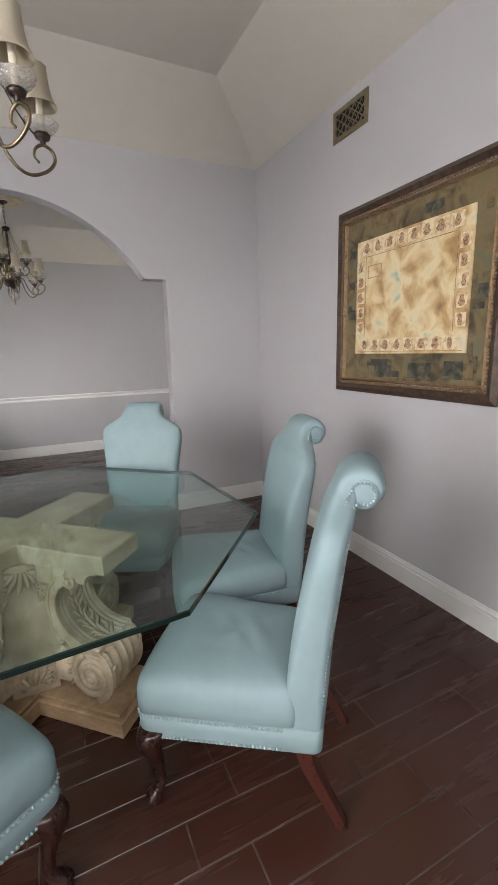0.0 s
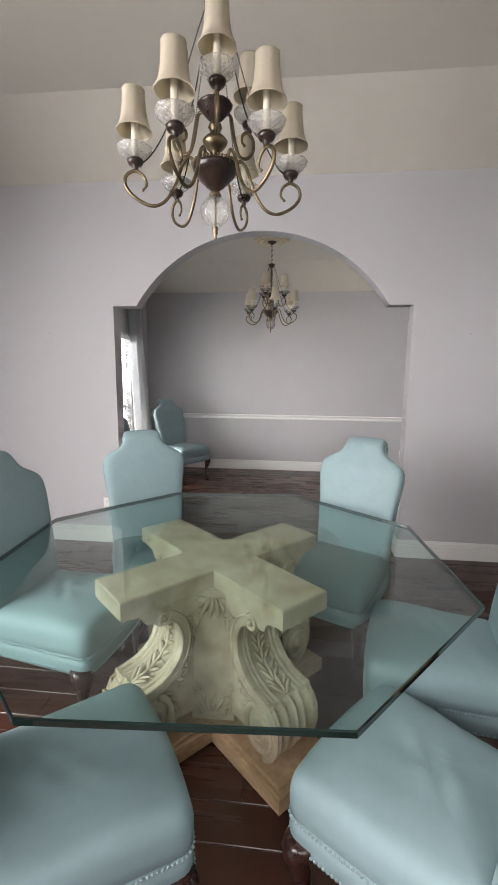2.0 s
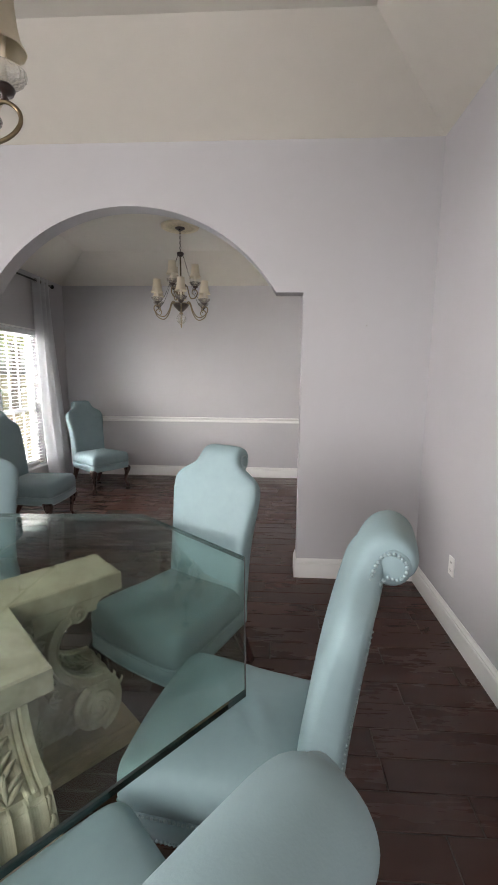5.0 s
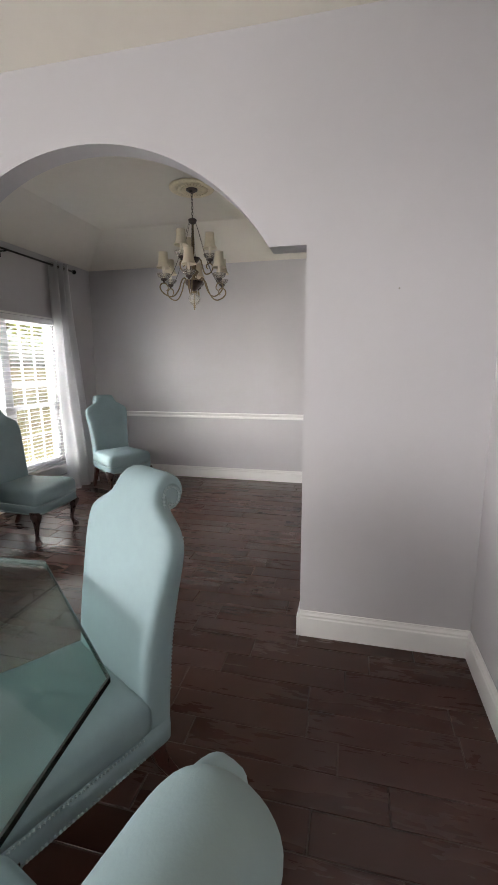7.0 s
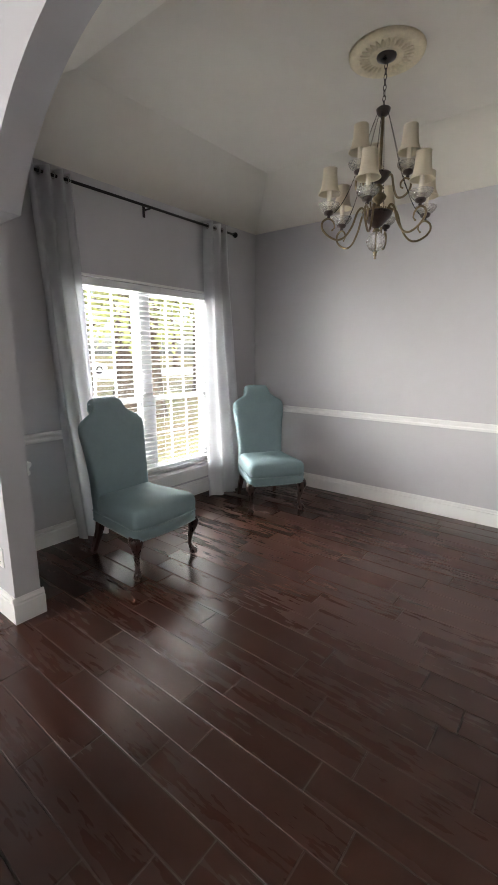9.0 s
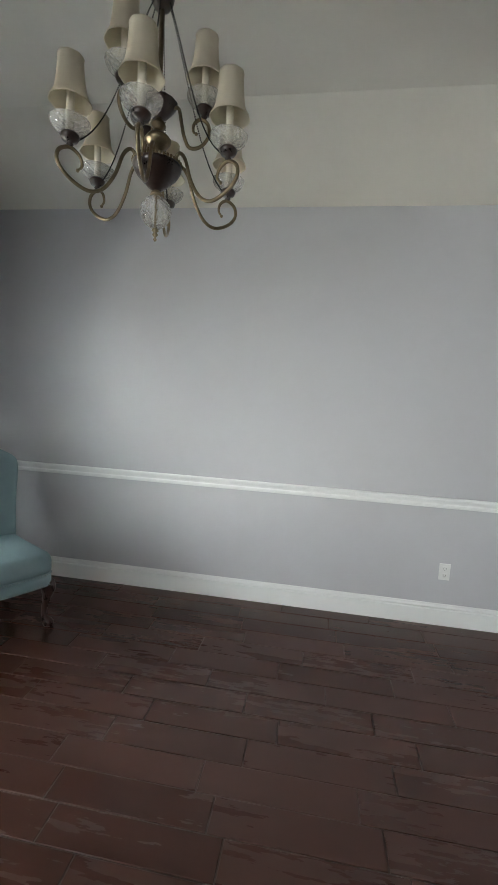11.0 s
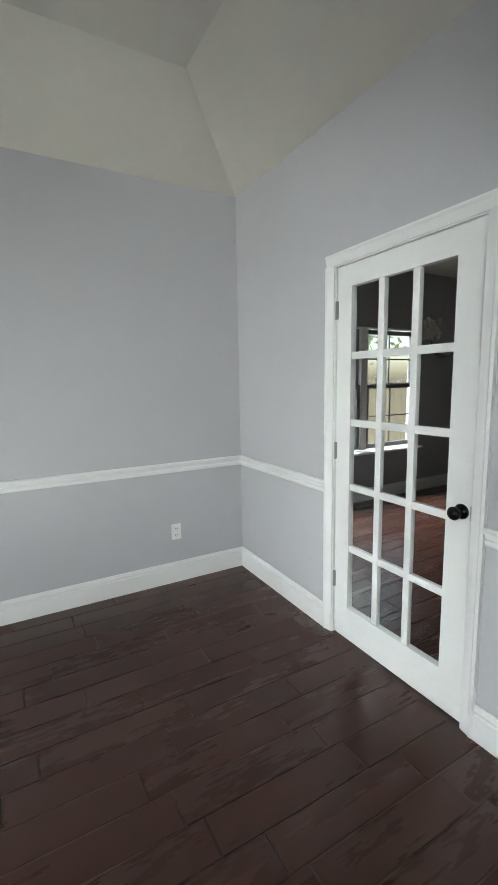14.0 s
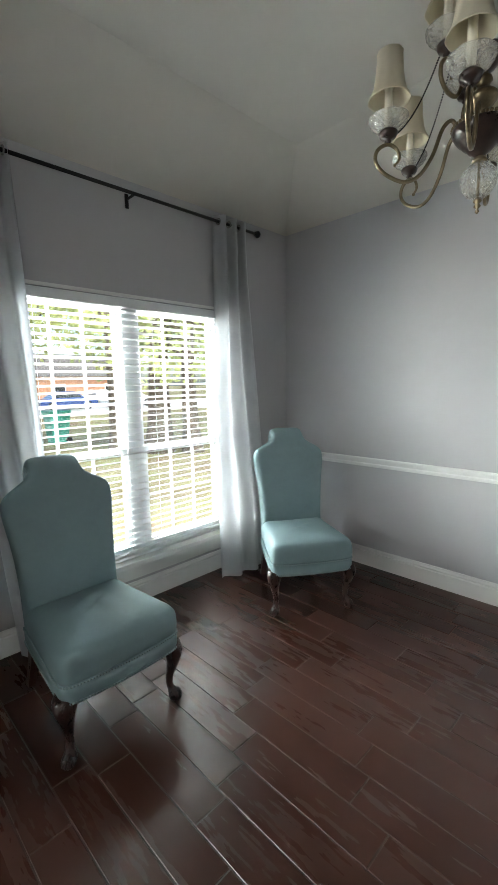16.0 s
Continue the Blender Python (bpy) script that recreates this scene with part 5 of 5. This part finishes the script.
for x0, x1 in ((3.32, 4.14), (4.24, 5.06)):
    for z0, z1, o in ((0.63, 1.40, 0.0), (1.36, 2.04, 0.03)):
        bm = bmesh.new()
        for a, b, c, d in ((x0, x0 + 0.045, z0, z1), (x1 - 0.045, x1, z0, z1), (x0 + 0.045, x1 - 0.045, z0, z0 + 0.05), (x0 + 0.045, x1 - 0.045, z1 - 0.05, z1)):
            add_box(bm, a, b, wy + o - 0.015, wy + o + 0.015, c, d)
        sash = part("sash", bm, M_SASH, gw)
        part("grille_bar", box((x0 + x1) / 2 - 0.008, (x0 + x1) / 2 + 0.008, wy + o - 0.006, wy + o + 0.006, z0 + 0.05, z1 - 0.05), M_SASH, sash)
        part("grille_bar", box(x0 + 0.045, x1 - 0.045, wy + o - 0.007, wy + o + 0.007, (z0 + z1) / 2 - 0.008, (z0 + z1) / 2 + 0.008), M_SASH, sash)
        p = part("pane", box(x0 + 0.04, x1 - 0.04, wy + o - 0.002, wy + o + 0.002, z0 + 0.04, z1 - 0.04), M_PANE, sash)
        p.visible_shadow = False
part("mullion", box(4.14, 4.24, wy - 0.03, wy + 0.06, 0.62, 2.06), M_TRIM, gw)
part("jamb", box(5.06, 5.079, CY1 + 0.001, CY1 + 0.149, 0.601, 2.059), M_TRIM, gw)
part("window_sill", box(3.24, 5.16, CY1 - 0.05, CY1 + 0.05, 0.575, 0.602, 0.005), M_TRIM, gw)
cc = thing("crystal_chandelier", "black iron chandelier with clear crystal petal shades", "chandelier", m=pose(3.98, 2.72, 1.62))
bm = bmesh.new()
tube(bm, [(0, 0, 0), (0, 0, 1.13)], 0.010, 8)
lathe(bm, [(0.01, 0.0), (0.03, 0.03), (0.012, 0.07), (0.028, 0.12), (0.012, 0.16)], 12)
part("stem", bm, M_ROD, cc, smooth=True)
for k in range(5):
    a = radians(72 * k + 20)
    d = Vector((math.cos(a), math.sin(a), 0))
    bm = bmesh.new()
    tube(bm, smooth_path([Vector((0, 0, 0.08)), d * 0.12 + Vector((0, 0, 0.03)), d * 0.25 + Vector((0, 0, 0.06)), d * 0.30 + Vector((0, 0, 0.16))], 5), 0.008, 6)
    armo = part("arm", bm, M_ROD, cc, smooth=True)
    bm = bmesh.new()
    for j in range(26):
        b = 2.4 * j
        rr = 0.025 + 0.055 * (j % 3) / 2
        ball(bm, d * 0.30 + Vector((rr * math.cos(b), rr * math.sin(b), 0.19 + 0.15 * (j / 26))), 0.016, 6, 4)
    part("crystal_shade", bm, M_CRYSTAL, armo, "cluster of crystal drops", True)

# ---- outdoors ----
GZ = -0.35
M_GRASS = mat("lawn_with_fallen_leaves", (0.15, 0.155, 0.06), 0.9, vary=0.4, scale=0.9, bump=0.6, bscale=12, two=(0.13, 0.075, 0.035))
M_ROAD = mat("pale_concrete_road", (0.42, 0.41, 0.39), 0.85, vary=0.12, scale=0.6, bump=0.2, bscale=20)
M_BARK = mat("grey_bark", (0.10, 0.08, 0.062), 0.9, vary=0.4, scale=5, bump=0.9, bscale=18, stretch=(1, 1, 0.25))
M_LEAF = mat("spring_leaves", (0.28, 0.30, 0.12), 0.7, vary=0.35, scale=0.5, two=(0.15, 0.18, 0.065))
M_BRICK = mat("orange_brick", (0.42, 0.22, 0.14), 0.85, vary=0.2, scale=3, bump=0.3)
M_ROOF = mat("grey_shingle", (0.13, 0.115, 0.11), 0.9, vary=0.25, scale=3, bump=0.3)
M_FENCE = mat("weathered_cedar", (0.42, 0.34, 0.24), 0.85, vary=0.15, scale=5, bump=0.3, stretch=(4, 4, 0.5), rand=0.2)
M_BLUE = mat("blue_car_paint", (0.03, 0.06, 0.19), 0.25, vary=0.05, coat=0.6)
M_WHITE = mat("white_car_paint", (0.7, 0.7, 0.7), 0.25, vary=0.03, coat=0.6)
M_TYRE = mat("tyre_rubber", (0.02, 0.02, 0.02), 0.8)
M_DARKGLASS = mat("dark_car_glass", (0.02, 0.025, 0.03), 0.08, spec=0.8)
M_BIN = mat("green_plastic_bin", (0.02, 0.22, 0.15), 0.5, vary=0.08)
bm = bmesh.new()
bmesh.ops.create_grid(bm, x_segments=60, y_segments=60, size=400)
for v in bm.verts:
    d = v.co.length
    v.co.z = GZ + 0.25 * noise.noise((v.co.x * 0.02, v.co.y * 0.02, 0)) * min(1, max(0, d - 12) / 60)
setting("ground", bm, M_GRASS)
bm = bmesh.new()
add_box(bm, -37, -26, -200, 200, GZ - 0.2, GZ + 0.02)
setting("road", bm, M_ROAD)
bm = bmesh.new()
add_box(bm, -26, -25.82, -200, 200, GZ - 0.2, GZ + 0.14, 0.02)
add_box(bm, -37.18, -37, -200, 200, GZ - 0.2, GZ + 0.14, 0.02)
setting("kerb", bm, M_ROAD)
bm = bmesh.new()
add_box(bm, -48, -37.2, 17, 23.0, GZ - 0.2, GZ + 0.025)
setting("driveway", bm, M_ROAD)


def tree(x, y, h, r, seed, crown_r, base_z=GZ):
    rn = random.Random(seed)
    th = thing("tree", "tall leafy tree with grey bark on the lawn", "tree", "trees outside the windows", pose(x, y, base_z - 0.1))
    bm = bmesh.new()
    lean = Vector((rn.uniform(-0.05, 0.05), rn.uniform(-0.05, 0.05), 1))
    pts = [lean * (h * f) + Vector((0.1 * math.sin(5 * f + seed), 0.1 * math.cos(4 * f + seed), 0)) for f in [i / 12 for i in range(13)]]
    tube(bm, pts, [r * (1.45 if i == 0 else 1.1 if i == 1 else 1) * (1 - 0.8 * i / 12) for i in range(13)], 12)
    tips = []
    for k in range(18):
        f = rn.uniform(0.30, 0.95) if k > 7 else rn.uniform(0.26, 0.46)
        o = lean * (h * f)
        a = rn.uniform(0, 6.28)
        L = crown_r * rn.uniform(0.6, 1.1) * (1.15 - 0.5 * f)
        e = o + Vector((L * math.cos(a), L * math.sin(a), L * rn.uniform(0.05, 0.5)))
        mid = o.lerp(e, 0.5) + Vector((0, 0, 0.1 * L))
        tube(bm, smooth_path([o, mid, e], 4), [r * 0.32 * (1 - f * 0.5) * (1 - 0.85 * i / 8) for i in range(9)], 6)
        tips += [mid, e, o.lerp(e, 0.75)]
    part("trunk", bm, M_BARK, th, smooth=True)
    verts, faces = [], []
    for c in tips:
        for q in range(120):
            p = c + Vector((rn.gauss(0, 0.55), rn.gauss(0, 0.55), rn.gauss(0, 0.42)))
            s = rn.uniform(0.06, 0.13)
            u = Vector((rn.gauss(0, 1), rn.gauss(0, 1), rn.gauss(0, 1))).normalized()
            w = u.orthogonal().normalized()
            i = len(verts)
            verts += [p - u * s, p + w * s * 0.45, p + u * s, p - w * s * 0.45]
            faces.append((i, i + 1, i + 2, i + 3))
    me = bpy.data.meshes.new("crown")
    me.from_pydata(verts, [], faces)
    me.materials.append(M_LEAF)
    cr = new("crown", me)
    cr.parent = th
    cr["kind"] = "stuff"
    return th


for x, y, h, r, sd, crn in ((-10.2, 5.75, 9.5, 0.25, 1, 3.2), (-9.7, 6.75, 10.5, 0.32, 2, 3.6), (-8.9, 7.4, 9.0, 0.23, 3, 3.2), (-13.5, 13.8, 10, 0.25, 4, 3.6), (-13.0, 3.8, 9, 0.25, 5, 3.4), (-11.5, 17.0, 9, 0.22, 6, 3.4), (-40, 36, 11, 0.35, 7, 4.5), (-43, 9, 11, 0.35, 8, 4.5)):
    tree(x, y, h, r, sd, crn)
for x, y, h, r, sd, crn in ((4.9, 11.0, 8, 0.2, 11, 3.0), (7.6, 10.5, 8, 0.22, 12, 3.2), (9.5, 13.5, 9, 0.25, 13, 3.6)):
    tree(x, y, h, r, sd, crn)


def house(x0, x1, y0, y1, h, ridge):
    th = thing("brick_house", "single-storey orange brick house across the street", "house")
    part("wall", box(x0, x1, y0, y1, GZ, GZ + h), M_BRICK, th)
    bm = bmesh.new()
    o = 0.5
    xm = (x0 + x1) / 2
    A_ = [bm.verts.new(p) for p in ((x0 - o, y0 - o, GZ + h), (x1 + o, y0 - o, GZ + h), (xm, y0 - o, GZ + h + ridge), (x0 - o, y1 + o, GZ + h), (x1 + o, y1 + o, GZ + h), (xm, y1 + o, GZ + h + ridge))]
    for f in ((0, 1, 2), (3, 5, 4), (0, 3, 4, 1), (1, 4, 5, 2), (0, 2, 5, 3)):
        bm.faces.new([A_[i] for i in f])
    bmesh.ops.recalc_face_normals(bm, faces=bm.faces[:])
    part("roof", bm, M_ROOF, th, "grey shingled gable roof")
    for k in range(3):
        yc = y0 + (y1 - y0) * (k + 0.5) / 3
        w = part("window", box(x1 - 0.02, x1 + 0.05, yc - 0.7, yc + 0.7, GZ + 0.9, GZ + 2.1), M_WHITE, th)
        part("pane", box(x1 + 0.045, x1 + 0.06, yc - 0.62, yc + 0.62, GZ + 0.98, GZ + 2.02), M_DARKGLASS, w)


house(-59, -47.8, 10, 28, 2.9, 2.8)


def car(x, y, rz, paint, label):
    th = thing("parked_car", label, "car", "parked cars", pose(x, y, GZ + 0.02, 0, 0, rz))
    bm = bmesh.new()
    prof = [(-2.2, 0.35), (-2.25, 0.62), (-2.1, 0.85), (-1.5, 0.92), (-0.9, 1.36), (-0.5, 1.44), (0.5, 1.42), (1.15, 0.95), (2.0, 0.82), (2.2, 0.6), (2.2, 0.35), (1.8, 0.22), (-1.8, 0.22)]
    extrude_poly(bm, prof, -0.85, 0.85, lambda u, v, w: (u, w * (1 - 0.16 * max(0, v - 0.9) / 0.5), v))
    bmesh.ops.bevel(bm, geom=bm.edges[:], offset=0.05, segments=2, affect="EDGES")
    part("body", bm, paint, th, smooth=False)
    for s in (-1, 1):
        bm = bmesh.new()
        extrude_poly(bm, [(-1.25, 0.95), (-0.82, 1.30), (0.42, 1.34), (0.92, 0.96)], s * 0.76, s * 0.845, lambda u, v, w: (u, w * (1 - 0.1 * max(0, v - 0.95)), v))
        part("side_window", bm, M_DARKGLASS, th)
        for wx in (-1.35, 1.35):
            bm = bmesh.new()
            lathe(bm, [(0.2, -0.1), (0.31, -0.1), (0.33, -0.06), (0.33, 0.06), (0.31, 0.1), (0.2, 0.1)], 20)
            bmesh.ops.transform(bm, matrix=Matrix.Translation((wx, s * 0.79, 0.33)) @ Matrix.Rotation(radians(90), 4, "X"), verts=bm.verts)
            wh = part("wheel", bm, M_TYRE, th)
            bm = bmesh.new()
            lathe(bm, [(0.19, -0.105), (0.2, -0.105), (0.2, 0.105), (0.19, 0.105)], 16)
            bmesh.ops.transform(bm, matrix=Matrix.Translation((wx, s * 0.79, 0.33)) @ Matrix.Rotation(radians(90), 4, "X"), verts=bm.verts)
            part("rim", bm, M_STEEL, wh)


car(-33.5, 13.9, 88, M_BLUE, "blue saloon car parked along the kerb")
car(-41, 20.2, 8, M_WHITE, "white saloon car parked on the driveway")
car(-33.4, 19.2, 91, M_WHITE, "white saloon car parked along the kerb")
wb = thing("wheelie_bin", "green plastic wheeled bin on the lawn", "bin", m=pose(-13.9, 5.6, GZ))
bm = bmesh.new()
loft(bm, [[(-s, -s, z), (s, -s, z), (s, s, z), (-s, s, z)] for z, s in ((0.03, 0.24), (0.95, 0.32), (1.0, 0.33))])
part("body", bm, M_BIN, wb)
part("lid", box(-0.35, 0.35, -0.36, 0.36, 1.0, 1.07, 0.02), M_BIN, wb)
for s in (-1, 1):
    bm = bmesh.new()
    lathe(bm, [(0.05, -0.03), (0.1, -0.03), (0.1, 0.03), (0.05, 0.03)], 14)
    bmesh.ops.transform(bm, matrix=Matrix.Translation((s * 0.27, 0.26, 0.1)) @ Matrix.Rotation(radians(90), 4, "Y"), verts=bm.verts)
    part("wheel", bm, M_TYRE, wb)
fence = thing("fence", "weathered upright board privacy fence in the garden", "fence")
bm = bmesh.new()
extrude_poly(bm, [(-0.068, 0), (0.068, 0), (0.068, 1.72), (0.03, 1.8), (-0.03, 1.8), (-0.068, 1.72)], -0.01, 0.01, lambda u, v, w: (u, w, v))
b0 = None
for k in range(75):
    if b0 is None:
        b0 = part("board", bm, M_FENCE, fence)
        ob = b0
    else:
        ob = new("board", b0.data)
        ob.parent = fence
    ob.matrix_basis = pose(2.4 + k * 0.142, 8.6, GZ + random.uniform(0, 0.02), 0, 0, random.uniform(-1, 1))
for z in (0.35, 1.4):
    part("rail", box(2.3, 13.2, 8.615, 8.66, GZ + z, GZ + z + 0.09), M_FENCE, fence)

# ---- floors ----
PITCH, LEN, GAP = 0.1450, 0.61, 0.0028
sub = box(XA - 0.15, XE + 0.131, YS - 0.15, YN + 0.15, -0.14, -0.0035)
floor = setting("floor", sub, M_GROUT)
sub = box(XE + 0.131, CX1 + 0.15, CY0 - 0.15, CY1 + 0.15, -0.14, -0.0035)
floor2 = setting("floor_back", sub, M_GROUT)
bm = bmesh.new()
hl, hw = 0.5, PITCH / 2 - GAP
rings = []
for z, d in ((-0.006, 0.0), (-0.0016, 0.0), (0.0, 0.0016)):
    dx = d / LEN
    rings.append([(-hl + dx, -hw + d, z), (hl - dx, -hw + d, z), (hl - dx, hw - d, z), (-hl + dx, hw - d, z)])
loft(bm, rings)
pm = bpy.data.meshes.new("plank")
bm.normal_update()
bm.to_mesh(pm)
bm.free()
pm.materials.append(M_PLANK)
rf = random.Random(21)
known = {-9: 0.658, -8: 0.211, -7: 0.328, -6: -0.053, -5: 0.045, -1: -0.475, 0: -0.404, 1: -0.588, 2: -0.643, 3: -0.710, 4: -0.862, 6: 0.216, 7: -0.850}
rest = []


def lay(x0, x1, y0, y1, parent, single, base):
    k0 = math.floor((y0 - base) / PITCH)
    k = k0
    while base + k * PITCH < y1:
        ya, yb = max(y0, base + k * PITCH), min(y1, base + (k + 1) * PITCH)
        off = known.get(k) if single else None
        off = off if off is not None else x0 - rf.uniform(0, LEN)
        while off > x0:
            off -= LEN
        x = off
        while x < x1:
            a, b = max(x, x0), min(x + LEN, x1)
            if b - a > 0.02 and yb - ya > 0.02:
                m = Matrix.Translation(((a + b) / 2, (ya + yb) / 2, rf.uniform(-0.0006, 0.0))) @ Matrix.Diagonal((b - a - 2 * GAP, (yb - ya - 2 * GAP) / (PITCH - 2 * GAP), 1, 1))
                if single(ya) if single else False:
                    ob = new("plank", pm)
                    ob.parent = parent
                    ob.matrix_basis = m
                else:
                    rest.append((m, parent))
            x += LEN
        k += 1


lay(XW + 0.004, XE - 0.004, YS + 0.004, YN - 0.004, floor, lambda y: y > -1.75, 0.763)
lay(XA + 0.004, XW + 0.004, YS + 0.004, -0.004, floor, None, 0.763)
lay(XE + 0.15, CX1 - 0.004, CY0 + 0.004, CY1 - 0.004, floor2, None, 0.763)
for par, nm in ((floor, "plank_rest"), (floor2, "plank_rest")):
    verts, faces = [], []
    src = [v.co.copy() for v in pm.vertices]
    pf = [tuple(p.vertices) for p in pm.polygons]
    for m, p in rest:
        if p is par:
            o = len(verts)
            verts += [m @ v for v in src]
            faces += [tuple(o + i for i in f) for f in pf]
    me = bpy.data.meshes.new(nm)
    me.from_pydata(verts, [], faces)
    me.materials.append(M_PLANK)
    ob = new(nm, me)
    ob.parent = par
    ob["kind"] = "stuff"
